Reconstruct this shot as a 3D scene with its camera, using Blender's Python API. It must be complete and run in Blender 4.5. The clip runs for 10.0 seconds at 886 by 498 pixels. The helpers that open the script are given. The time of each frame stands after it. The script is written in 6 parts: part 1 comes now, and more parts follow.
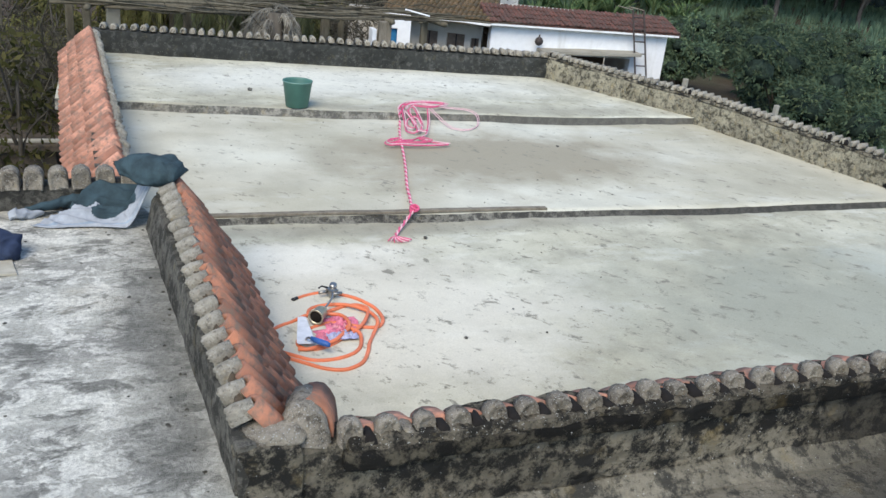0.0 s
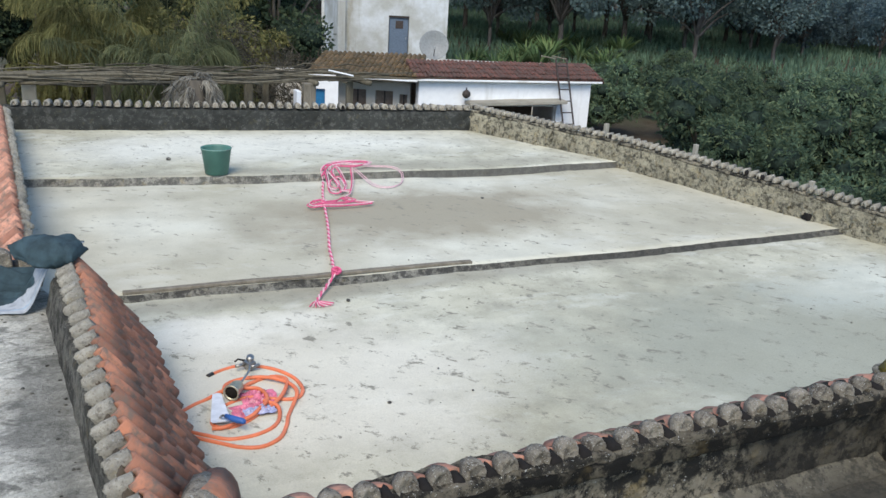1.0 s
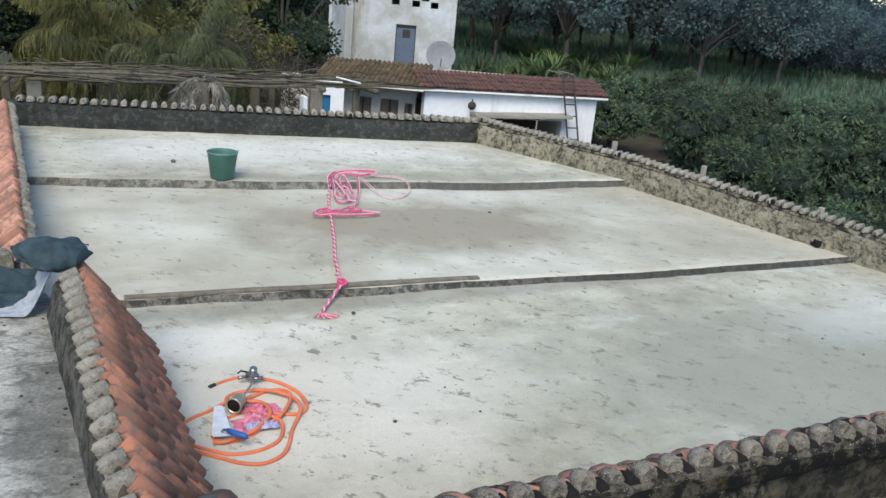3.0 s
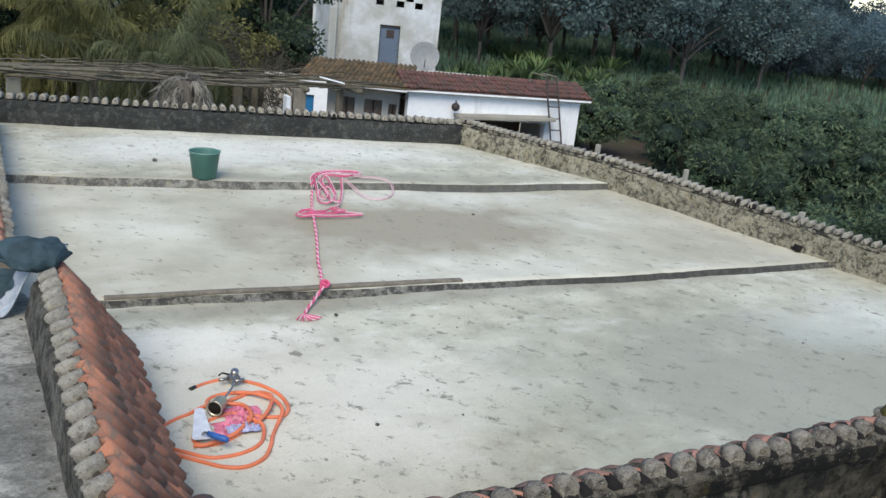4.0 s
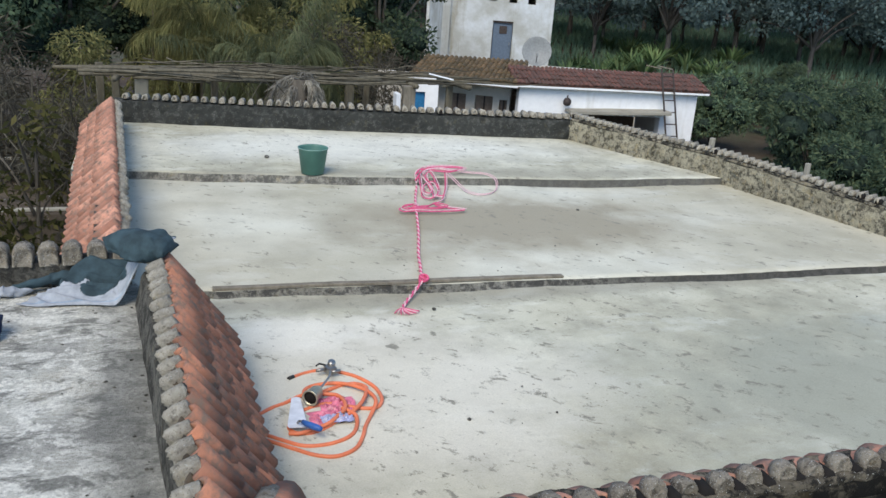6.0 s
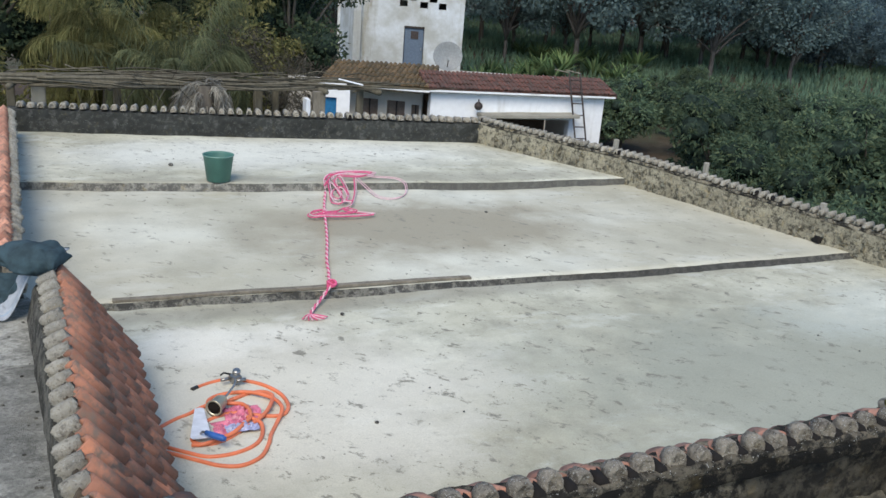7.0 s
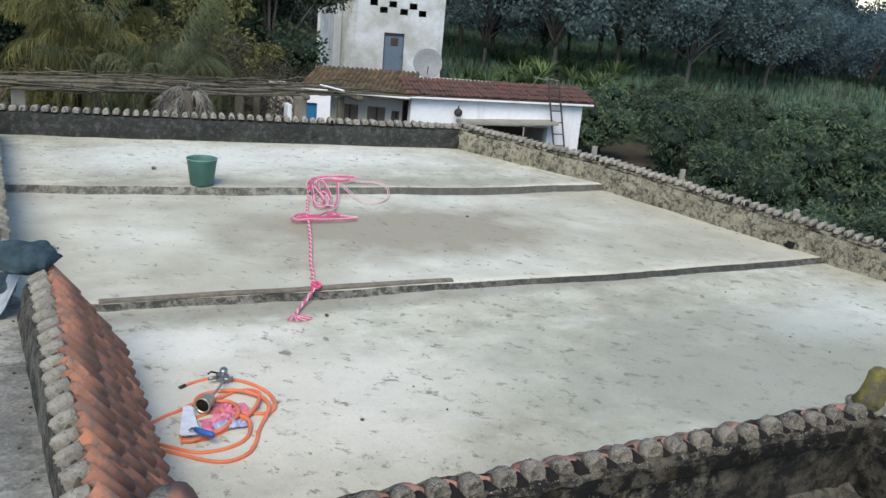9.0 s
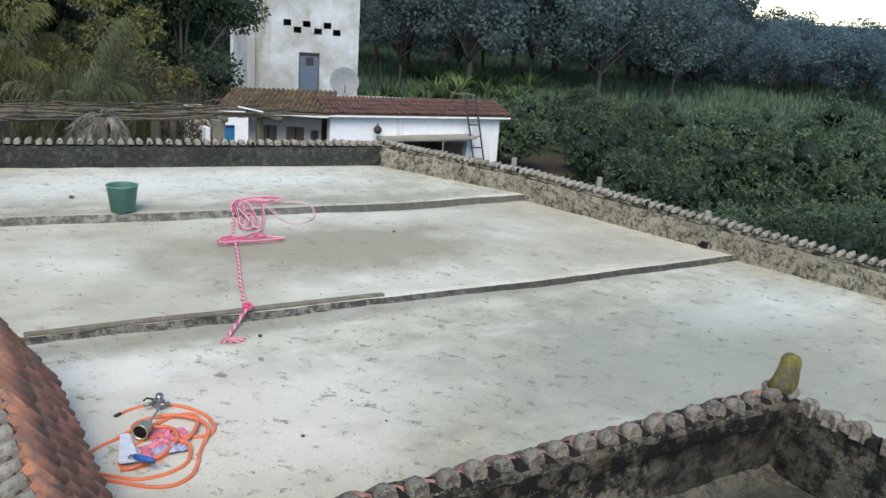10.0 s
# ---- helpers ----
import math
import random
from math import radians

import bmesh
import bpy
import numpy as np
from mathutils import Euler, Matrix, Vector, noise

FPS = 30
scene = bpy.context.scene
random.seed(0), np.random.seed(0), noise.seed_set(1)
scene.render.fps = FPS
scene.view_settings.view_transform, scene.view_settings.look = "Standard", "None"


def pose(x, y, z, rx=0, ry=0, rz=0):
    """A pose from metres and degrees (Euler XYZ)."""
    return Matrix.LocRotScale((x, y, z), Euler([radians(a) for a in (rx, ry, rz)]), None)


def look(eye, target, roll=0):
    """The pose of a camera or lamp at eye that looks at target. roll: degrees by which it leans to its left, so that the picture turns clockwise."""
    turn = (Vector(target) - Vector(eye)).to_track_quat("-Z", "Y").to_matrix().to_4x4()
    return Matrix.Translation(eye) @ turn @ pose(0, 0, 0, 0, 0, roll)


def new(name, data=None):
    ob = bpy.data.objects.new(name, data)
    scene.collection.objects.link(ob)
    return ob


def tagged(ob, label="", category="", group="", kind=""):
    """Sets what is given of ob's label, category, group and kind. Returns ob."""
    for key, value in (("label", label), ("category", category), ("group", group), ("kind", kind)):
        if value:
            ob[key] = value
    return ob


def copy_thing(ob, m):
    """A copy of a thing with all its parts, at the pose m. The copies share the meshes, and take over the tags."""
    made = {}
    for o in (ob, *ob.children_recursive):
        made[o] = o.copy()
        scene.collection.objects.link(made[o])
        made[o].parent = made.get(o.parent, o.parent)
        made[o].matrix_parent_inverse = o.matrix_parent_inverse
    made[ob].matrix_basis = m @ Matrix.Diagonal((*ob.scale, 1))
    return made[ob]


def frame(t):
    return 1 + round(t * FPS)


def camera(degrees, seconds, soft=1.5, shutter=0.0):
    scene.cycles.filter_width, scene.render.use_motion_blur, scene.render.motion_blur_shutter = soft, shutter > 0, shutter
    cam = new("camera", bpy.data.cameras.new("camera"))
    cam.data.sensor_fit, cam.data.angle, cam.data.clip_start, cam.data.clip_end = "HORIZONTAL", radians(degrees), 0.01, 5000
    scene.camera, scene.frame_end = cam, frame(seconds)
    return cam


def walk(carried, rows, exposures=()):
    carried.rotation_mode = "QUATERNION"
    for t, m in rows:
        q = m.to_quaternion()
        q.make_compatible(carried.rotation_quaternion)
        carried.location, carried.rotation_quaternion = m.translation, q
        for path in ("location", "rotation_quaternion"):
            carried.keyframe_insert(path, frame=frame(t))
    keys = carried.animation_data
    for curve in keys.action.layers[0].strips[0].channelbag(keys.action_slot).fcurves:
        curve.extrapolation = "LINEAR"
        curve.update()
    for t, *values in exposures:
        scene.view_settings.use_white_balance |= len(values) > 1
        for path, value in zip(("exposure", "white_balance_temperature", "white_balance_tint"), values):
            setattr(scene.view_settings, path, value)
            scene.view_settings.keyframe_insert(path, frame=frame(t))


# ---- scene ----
cam = camera(55.0, 10.0, 1.5)
METRES, EYE, TILT, LEAN, TURN = 1.0, 2.1, 0.0, 0.0, -22.4
ROWS = [
    (0, 0, 0, 0, 2.24, -22.35, -5.46),
    (0.2, 0.04848, 0.0174, 0.00632, 2.137, -21.23, -4.697),
    (0.5, 0.1212, 0.0435, 0.0158, 1.15, -19.77, -3.36),
    (0.8, 0.1434, 0.07374, 0.01676, 0.0247, -19, -3.546),
    (1, 0.1582, 0.0939, 0.0174, -2.45, -18.45, -3.15),
    (1.2, 0.1399, 0.1209, 0.01832, -3.068, -18.63, -4.154),
    (1.5, 0.1124, 0.1613, 0.0197, -1.99, -18.34, -4.33),
    (2, 0.0886, 0.1828, 0.0112, -0.74, -18.52, -4.96),
    (2.5, 0.0868, 0.1877, 0.0155, -0.71, -18.18, -5.2),
    (2.7, 0.08503, 0.1913, 0.01619, -1.312, -17.99, -5.242),
    (3.8, 0.07527, 0.2108, 0.02001, -2.773, -17.71, -5.687),
    (4, 0.0735, 0.2144, 0.0207, -3.01, -17.69, -6),
    (4.5, 0.0299, 0.253, 0.005, -3.23, -18.05, -5.27),
    (4.8, 0.03704, 0.2631, -0.00064, -1.005, -17.98, -5.208),
    (5, 0.0418, 0.2699, -0.0044, 1.5, -18.13, -4.47),
    (5.2, 0.06932, 0.2648, -0.001653, 4.874, -18.17, -4.18),
    (6.3, 0.2207, 0.2367, 0.01345, 3.687, -18.66, -3.727),
    (6.5, 0.2482, 0.2316, 0.0162, 1.41, -18.19, -3.61),
    (7, 0.2545, 0.2184, 0.0113, -1.23, -17.81, -4.31),
    (7.2, 0.2552, 0.217, 0.0089, -1.498, -18.39, -4.356),
    (7.5, 0.2562, 0.2148, 0.0053, -1.45, -18.18, -3.68),
    (7.8, 0.2602, 0.2115, 0.0017, 0.5902, -18.2, -3.298),
    (8, 0.2629, 0.2093, -0.0007, 2.35, -18.01, -3.49),
    (8.2, 0.2635, 0.1959, -0.00378, 2.525, -17.76, -4.091),
    (8.5, 0.2645, 0.1759, -0.0084, 1.51, -17.84, -3.62),
    (8.8, 0.2379, 0.1346, 0.00714, -0.8089, -17.3, -4.564),
    (9, 0.2202, 0.1071, 0.0175, -2.57, -17.26, -4.93),
    (9.2, 0.223, 0.07426, 0.02054, -4.05, -17.06, -3.98),
    (9.5, 0.2271, 0.025, 0.0251, -5.92, -16.85, -3.83),
    (9.7, 0.2058, 0.01644, 0.02678, -7.947, -16.43, -3.618),
    (10, 0.1739, 0.0036, 0.0293, -8.27, -15.75, -3.74),
]
walk(cam, [(t, pose(0, 0, EYE, TILT, LEAN, TURN) @ pose(METRES * x, METRES * y, METRES * z, 90 + pitch, roll, yaw)) for t, x, y, z, yaw, pitch, roll in ROWS],
     [(0.0, 0.95), (2.5, 0.85), (8.0, 0.8), (10.0, 0.83)])

# ---- light ----
world = bpy.data.worlds.new("sky")
scene.world = world
world.use_nodes = True
wn = world.node_tree
sky = wn.nodes.new("ShaderNodeTexSky")
sky.sky_type = "NISHITA"
sky.sun_disc = False
sky.sun_elevation, sky.sun_rotation = radians(48), radians(215)
sky.air_density, sky.dust_density, sky.ozone_density = 1.05, 0.2, 1.7
wn.links.new(sky.outputs[0], wn.nodes["Background"].inputs[0])
wn.nodes["Background"].inputs[1].default_value = 0.135
sun = new("sun", bpy.data.lights.new("sun", "SUN"))
sun.data.energy, sun.data.angle, sun.data.color = 2.0, radians(36), (1.0, 0.91, 0.75)
sun.matrix_world = look((0, 0, 0), (math.sin(radians(35)) * 0.67, math.cos(radians(35)) * 0.67, -0.743))


# ---- materials ----
def rgb(h):
    """A linear colour from grey value or triple."""
    return (*h, 1.0) if len(h) == 3 else h


class Mat:
    """A small builder for node materials in object or world space."""

    def __init__(self, name, rough=0.8, metal=0.0, spec=0.3, world_space=True):
        self.m = bpy.data.materials.new(name)
        self.m.use_nodes = True
        self.n, self.l = self.m.node_tree.nodes, self.m.node_tree.links
        self.b = self.n["Principled BSDF"]
        self.b.inputs["Roughness"].default_value = rough
        self.b.inputs["Metallic"].default_value = metal
        self.b.inputs["Specular IOR Level"].default_value = spec
        if world_space:
            self.co = self.n.new("ShaderNodeNewGeometry").outputs["Position"]
        else:
            self.co = self.n.new("ShaderNodeTexCoord").outputs["Object"]

    def noise(self, scale, detail=4.0, rough=0.55, stretch=None, warp=0.0):
        t = self.n.new("ShaderNodeTexNoise")
        t.inputs["Scale"].default_value, t.inputs["Detail"].default_value = scale, detail
        t.inputs["Roughness"].default_value, t.inputs["Distortion"].default_value = rough, warp
        co = self.co
        if stretch:
            mp = self.n.new("ShaderNodeMapping")
            mp.inputs["Scale"].default_value = stretch[:3]
            if len(stretch) > 3:
                mp.vector_type = "TEXTURE"
                mp.inputs["Scale"].default_value = [1 / v for v in stretch[:3]]
                mp.inputs["Rotation"].default_value[2] = radians(stretch[3])
            self.l.new(co, mp.inputs[0])
            co = mp.outputs[0]
        self.l.new(co, t.inputs["Vector"])
        return t.outputs["Fac"]

    def spot(self, at, radii, wobble=0.9, edge=(0.45, 1.05)):
        """A patch with a ragged edge at a place on the floor: 1 inside, 0 outside."""
        mp = self.n.new("ShaderNodeMapping")
        mp.vector_type = "TEXTURE"
        mp.inputs["Location"].default_value = (*at, 0)
        mp.inputs["Scale"].default_value = (*radii, 1000)
        self.l.new(self.co, mp.inputs[0])
        ln = self.n.new("ShaderNodeVectorMath")
        ln.operation = "LENGTH"
        self.l.new(mp.outputs[0], ln.inputs[0])
        ad = self.n.new("ShaderNodeMath")
        ad.operation = "MULTIPLY_ADD"
        self.l.new(self.noise(1.7, 6, 0.65), ad.inputs[0])
        ad.inputs[1].default_value = wobble
        self.l.new(ln.outputs["Value"], ad.inputs[2])
        half = self.n.new("ShaderNodeMath")
        half.operation = "MULTIPLY"
        half.inputs[1].default_value = 0.5
        self.l.new(ad.outputs[0], half.inputs[0])
        return self.ramp(half.outputs[0], [((edge[0] + wobble * 0.5) / 2, 1.0), ((edge[1] + wobble * 0.5) / 2, 0.0)])

    def ramp(self, fac, stops):
        r = self.n.new("ShaderNodeValToRGB")
        e = r.color_ramp.elements
        while len(e) < len(stops):
            e.new(0.5)
        for el, (p, c) in zip(e, stops):
            el.position = p
            el.color = rgb(c) if not isinstance(c, (int, float)) else (c, c, c, 1)
        self.l.new(fac, r.inputs[0])
        return r.outputs[0]

    def mix(self, fac, a, b, mode="MIX"):
        x = self.n.new("ShaderNodeMix")
        x.data_type, x.blend_type = "RGBA", mode
        for sock, v in ((x.inputs[0], fac), (x.inputs[6], a), (x.inputs[7], b)):
            if isinstance(v, (int, float)):
                sock.default_value = v
            elif isinstance(v, tuple):
                sock.default_value = rgb(v)
            else:
                self.l.new(v, sock)
        return x.outputs[2]

    def rand(self, island=False):
        if island:
            return self.n.new("ShaderNodeNewGeometry").outputs["Random Per Island"]
        return self.n.new("ShaderNodeObjectInfo").outputs["Random"]

    def color(self, c):
        if isinstance(c, tuple):
            self.b.inputs["Base Color"].default_value = rgb(c)
        else:
            self.l.new(c, self.b.inputs["Base Color"])
        return self

    def bump(self, fac, strength=0.3, dist=0.01):
        bp = self.n.new("ShaderNodeBump")
        bp.inputs["Strength"].default_value, bp.inputs["Distance"].default_value = strength, dist
        self.l.new(fac, bp.inputs["Height"])
        self.l.new(bp.outputs[0], self.b.inputs["Normal"])
        return self


def simple(name, c, rough=0.7, metal=0.0, vary=0.25, scale=20.0, bump=0.15, spec=0.3):
    """Plain paint, metal or plastic with a little mottling and wear."""
    m = Mat(name, rough, metal, spec)
    n = m.noise(scale)
    dark = tuple(v * (1 - vary) for v in c)
    m.color(m.mix(m.ramp(n, [(0.35, 0.0), (0.65, 1.0)]), dark, c))
    if bump:
        m.bump(n, bump, 0.004)
    return m.m


def terrace_mat():
    m = Mat("cement_screed", 0.92, spec=0.15)
    base = m.ramp(m.noise(0.55, 3, 0.6), [(0.3, (0.37, 0.35, 0.26)), (0.5, (0.47, 0.452, 0.35)), (0.72, (0.6, 0.59, 0.485))])
    blotch = m.ramp(m.noise(2.6, 7, 0.72), [(0.34, 0.62), (0.6, 1.08)])
    c = m.mix(0.75, base, blotch, "MULTIPLY")
    white = m.ramp(m.noise(1.1, 5, 0.7, (1, 2.2, 1), 0.2), [(0.54, 0.0), (0.68, 1.0)])
    c = m.mix(m.mix(0.4, (0.0, 0.0, 0.0), white), c, (0.74, 0.745, 0.67))
    c = m.mix(m.mix(0.85, (0.0, 0.0, 0.0), m.spot((4.3, 3.3), (2.3, 1.5), 1.2)), c, (0.3, 0.305, 0.245))
    c = m.mix(m.mix(0.65, (0.0, 0.0, 0.0), m.spot((1.35, 3.9), (1.3, 1.1), 1.2)), c, (0.68, 0.645, 0.55))
    c = m.mix(m.mix(0.5, (0.0, 0.0, 0.0), m.spot((1.05, 4.72), (0.7, 0.28), 1.6)), c, (0.78, 0.755, 0.67))
    c = m.mix(m.mix(0.3, (0.0, 0.0, 0.0), m.spot((6.0, 4.1), (1.3, 0.6), 1.3)), c, (0.62, 0.66, 0.61))
    c = m.mix(m.mix(0.5, (0.0, 0.0, 0.0), m.spot((2.4, 9.3), (3.0, 0.9), 0.9)), c, (0.78, 0.775, 0.7))
    # darker grey bands along the edges of the two steps
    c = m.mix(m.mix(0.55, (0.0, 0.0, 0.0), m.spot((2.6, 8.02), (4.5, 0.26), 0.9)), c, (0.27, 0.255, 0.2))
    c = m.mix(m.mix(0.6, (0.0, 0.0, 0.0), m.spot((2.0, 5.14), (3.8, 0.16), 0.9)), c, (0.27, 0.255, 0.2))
    # trowel scars: dark slanted flecks, with broad bare patches between them
    fleck = m.ramp(m.noise(9, 7, 0.74, (0.85, 1.15, 1, -48), 0.35), [(0.565, 0.0), (0.63, 0.85)])
    where = m.ramp(m.noise(1.6, 4, 0.6), [(0.36, 0.1), (0.5, 1.0)])
    c = m.mix(m.mix(1.0, fleck, where, "MULTIPLY"), c, (0.19, 0.18, 0.145))
    speck = m.ramp(m.noise(30, 3), [(0.67, 0.0), (0.73, 1.0)])
    c = m.mix(m.mix(0.7, (0.0, 0.0, 0.0), speck), c, (0.13, 0.12, 0.1))
    fine = m.noise(130, 3)
    c = m.mix(0.35, c, m.ramp(fine, [(0.3, 0.7), (0.7, 1.15)]), "MULTIPLY")
    m.color(c).bump(m.mix(0.35, m.noise(14, 6, 0.65), fine), 0.35, 0.012)
    return m.m


def damp_mat():
    """The middle bay of the screed, still browner than the others."""
    m = Mat("cement_screed_dusty", 0.92, spec=0.15)
    base = m.ramp(m.noise(0.42, 3, 0.6), [(0.38, (0.43, 0.405, 0.31)), (0.5, (0.51, 0.485, 0.385)), (0.6, (0.6, 0.585, 0.485))])
    blotch = m.ramp(m.noise(2.2, 6, 0.65), [(0.3, 0.75), (0.6, 1.0)])
    c = m.mix(0.7, base, blotch, "MULTIPLY")
    white = m.ramp(m.noise(0.8, 5, 0.7, (1, 1.8, 1), 0.2), [(0.54, 0.0), (0.7, 1.0)])
    c = m.mix(m.mix(0.5, (0.0, 0.0, 0.0), white), c, (0.64, 0.64, 0.57))
    c = m.mix(m.mix(0.9, (0.0, 0.0, 0.0), m.spot((3.2, 6.6), (1.9, 1.05), 1.3)), c, (0.3, 0.27, 0.2))
    fleck = m.ramp(m.noise(12, 4, 0.65, (0.75, 1.25, 1, -48), 0.4), [(0.6, 0.0), (0.68, 1.0)])
    c = m.mix(m.mix(0.7, (0.0, 0.0, 0.0), fleck), c, (0.19, 0.18, 0.15))
    fine = m.noise(130, 3)
    c = m.mix(0.3, c, m.ramp(fine, [(0.3, 0.7), (0.7, 1.15)]), "MULTIPLY")
    m.color(c).bump(m.mix(0.35, m.noise(12, 6, 0.65), fine), 0.3, 0.012)
    return m.m


def mossy_mat(name, light, dark, cover=0.5, scale=5.0, lichen=0.72, dark_patches=()):
    """Old render or stone under black lichen and grey moss."""
    m = Mat(name, 0.95, spec=0.1)
    a = m.ramp(m.noise(scale * 2.5, 6, 0.7), [(0.3, tuple(v * 0.6 for v in light)), (0.7, light)])
    black = m.ramp(m.noise(scale, 9, 0.76), [(cover - 0.05, 1.0), (cover + 0.04, 0.0)])
    c = m.mix(black, a, dark)
    c = m.mix(m.ramp(m.noise(scale * 4.3, 6, 0.7), [(0.36, 0.85), (0.45, 0.0)]), c, dark)
    ochre = m.ramp(m.noise(scale * 0.8, 6, 0.68), [(0.58, 0.0), (0.72, 0.6)])
    c = m.mix(ochre, c, (light[0] * 0.9, light[1] * 0.78, light[2] * 0.5))
    c = m.mix(0.5, c, m.ramp(m.noise(scale * 0.22, 4, 0.6), [(0.38, 0.5), (0.6, 1.1)]), "MULTIPLY")
    spots = m.ramp(m.noise(scale * 9, 2), [(lichen, 0.0), (lichen + 0.04, 1.0)])
    c = m.mix(spots, c, (0.5, 0.5, 0.47))
    for patch in dark_patches:
        # a ragged patch darker than the surface round it
        c = m.mix(m.mix(patch[3], (0.0, 0.0, 0.0), m.spot(*patch[:3])), c, tuple(v * 0.75 for v in dark))
    m.color(c).bump(m.noise(scale * 5, 8, 0.75), 0.8, 0.03)
    return m.m


def old_roof_mat():
    """Weathered roof cement: pale flaking skin over grey, black lichen stains, a darker strip along the parapet."""
    m = Mat("weathered_cement_roof", 0.95, spec=0.1)
    c = m.ramp(m.noise(2.4, 6, 0.66), [(0.35, (0.33, 0.32, 0.285)), (0.6, (0.56, 0.545, 0.475))])
    flake = m.ramp(m.noise(9.0, 9, 0.72, (0.95, 1.3, 1), 0.5), [(0.49, 0.0), (0.53, 1.0)])
    c = m.mix(m.mix(0.6, (0.0, 0.0, 0.0), flake), c, (0.84, 0.815, 0.725))
    stain = m.ramp(m.noise(5.0, 10, 0.76, (0.85, 1.5, 1), 0.5), [(0.41, 1.0), (0.48, 0.0)])
    c = m.mix(m.mix(0.8, (0.0, 0.0, 0.0), stain), c, (0.14, 0.138, 0.122))
    warm = m.ramp(m.noise(1.4, 5, 0.65), [(0.56, 0.0), (0.7, 0.5)])
    c = m.mix(warm, c, (0.5, 0.44, 0.33))
    c = m.mix(m.mix(0.75, (0.0, 0.0, 0.0), m.spot((0.17, 3.3), (0.28, 1.5), 1.5)), c, (0.15, 0.148, 0.132))
    fine = m.noise(55, 7, 0.78)
    c = m.mix(0.7, c, m.ramp(fine, [(0.36, 0.5), (0.6, 1.12)]), "MULTIPLY")
    m.color(c).bump(m.mix(0.5, m.noise(9, 9, 0.75, None, 0.5), fine), 0.7, 0.03)
    return m.m


def tile_mat(name, hot, cold, moss, amount, joined=False):
    """Fired clay barrel tiles, each burnt a little differently, greyed by lichen."""
    m = Mat(name, 0.85, spec=0.2)
    c = m.ramp(m.rand(joined), [(0.0, cold), (0.5, tuple((a + b) / 2 for a, b in zip(hot, cold))), (1.0, hot)])
    c = m.mix(0.8, c, m.ramp(m.noise(5, 6, 0.65), [(0.35, 0.55), (0.62, 1.15)]), "MULTIPLY")
    g = m.ramp(m.noise(24, 6, 0.65), [(1 - amount - 0.1, 0.0), (1 - amount + 0.12, 1.0)])
    c = m.mix(g, c, moss)
    m.color(c).bump(m.noise(60, 6, 0.7), 0.5, 0.008)
    return m.m


def foliage_mat(name, a, b, c, rough=0.8, through_light=0.4):
    """Leaves, each a little different, that let part of the light through."""
    m = Mat(name, rough, spec=0.1)
    col = m.ramp(m.rand(True), [(0.0, a), (0.55, b), (1.0, c)])
    shade = m.ramp(m.rand(), [(0.0, 0.55), (1.0, 1.4)])
    col = m.mix(1.0, col, shade, "MULTIPLY")
    m.color(col)
    glow = m.n.new("ShaderNodeBsdfTranslucent")
    m.l.new(col, glow.inputs["Color"])
    both = m.n.new("ShaderNodeMixShader")
    both.inputs[0].default_value = through_light
    m.l.new(m.b.outputs[0], both.inputs[1])
    m.l.new(glow.outputs[0], both.inputs[2])
    m.l.new(both.outputs[0], m.n["Material Output"].inputs["Surface"])
    return m.m


def bark_mat(name, c):
    m = Mat(name, 0.95, spec=0.1)
    n = m.noise(14, 6, 0.7, (1, 1, 0.25))
    m.color(m.ramp(n, [(0.3, tuple(v * 0.45 for v in c)), (0.7, c)])).bump(n, 0.8, 0.02)
    return m.m


def plaster_mat(name, c, stain, amount=0.4):
    """Lime-washed wall with rain streaks and patches of mould."""
    m = Mat(name, 0.9, spec=0.15)
    big = m.ramp(m.noise(0.9, 5, 0.65), [(0.62 - amount * 0.3, 0.0), (0.8 - amount * 0.2, 1.0)])
    run = m.ramp(m.noise(2.2, 5, 0.6, (1, 1, 0.12)), [(0.55, 0.0), (0.75, 1.0)])
    k = m.mix(1.0, m.mix(0.6, (0.0, 0.0, 0.0), big), m.mix(0.55, (0.0, 0.0, 0.0), run), "ADD")
    col = m.mix(k, c, stain)
    m.color(m.mix(0.3, col, m.ramp(m.noise(8, 6), [(0.3, 0.75), (0.7, 1.05)]), "MULTIPLY")).bump(m.noise(15, 5), 0.25, 0.01)
    return m.m


M = {}
M["screed"], M["dusty"] = terrace_mat(), damp_mat()
M["old_roof"] = old_roof_mat()
M["near_roof"] = mossy_mat("mossy_cement_roof", (0.34, 0.31, 0.24), (0.075, 0.072, 0.062), 0.48, 9.0, 0.7, [((3.0, 1.7), (0.7, 0.55), 0.9, 0.8)])
M["wall"] = mossy_mat("lichen_render", (0.37, 0.33, 0.25), (0.032, 0.031, 0.028), 0.505, 9.0, 0.7, [((3.05, 2.1), (0.65, 0.7), 0.8, 0.8), ((1.0, 2.1), (0.9, 0.7), 1.8, 0.4)])
M["cap_mortar"] = mossy_mat("weathered_tile_end", (0.42, 0.375, 0.305), (0.14, 0.122, 0.1), 0.45, 19.0, 0.62)
M["black_render"] = mossy_mat("blackened_ledge", (0.13, 0.115, 0.085), (0.016, 0.0155, 0.014), 0.55, 9.0)
M["pale_cap"] = mossy_mat("pale_lichened_tile", (0.52, 0.48, 0.4), (0.2, 0.18, 0.15), 0.4, 20.0, 0.66)
M["wall_side"] = mossy_mat("grey_lichen_render", (0.2, 0.19, 0.165), (0.06, 0.058, 0.052), 0.5, 13.0)
M["wall_far"] = mossy_mat("blackened_render", (0.13, 0.13, 0.12), (0.05, 0.052, 0.048), 0.56, 15.0)
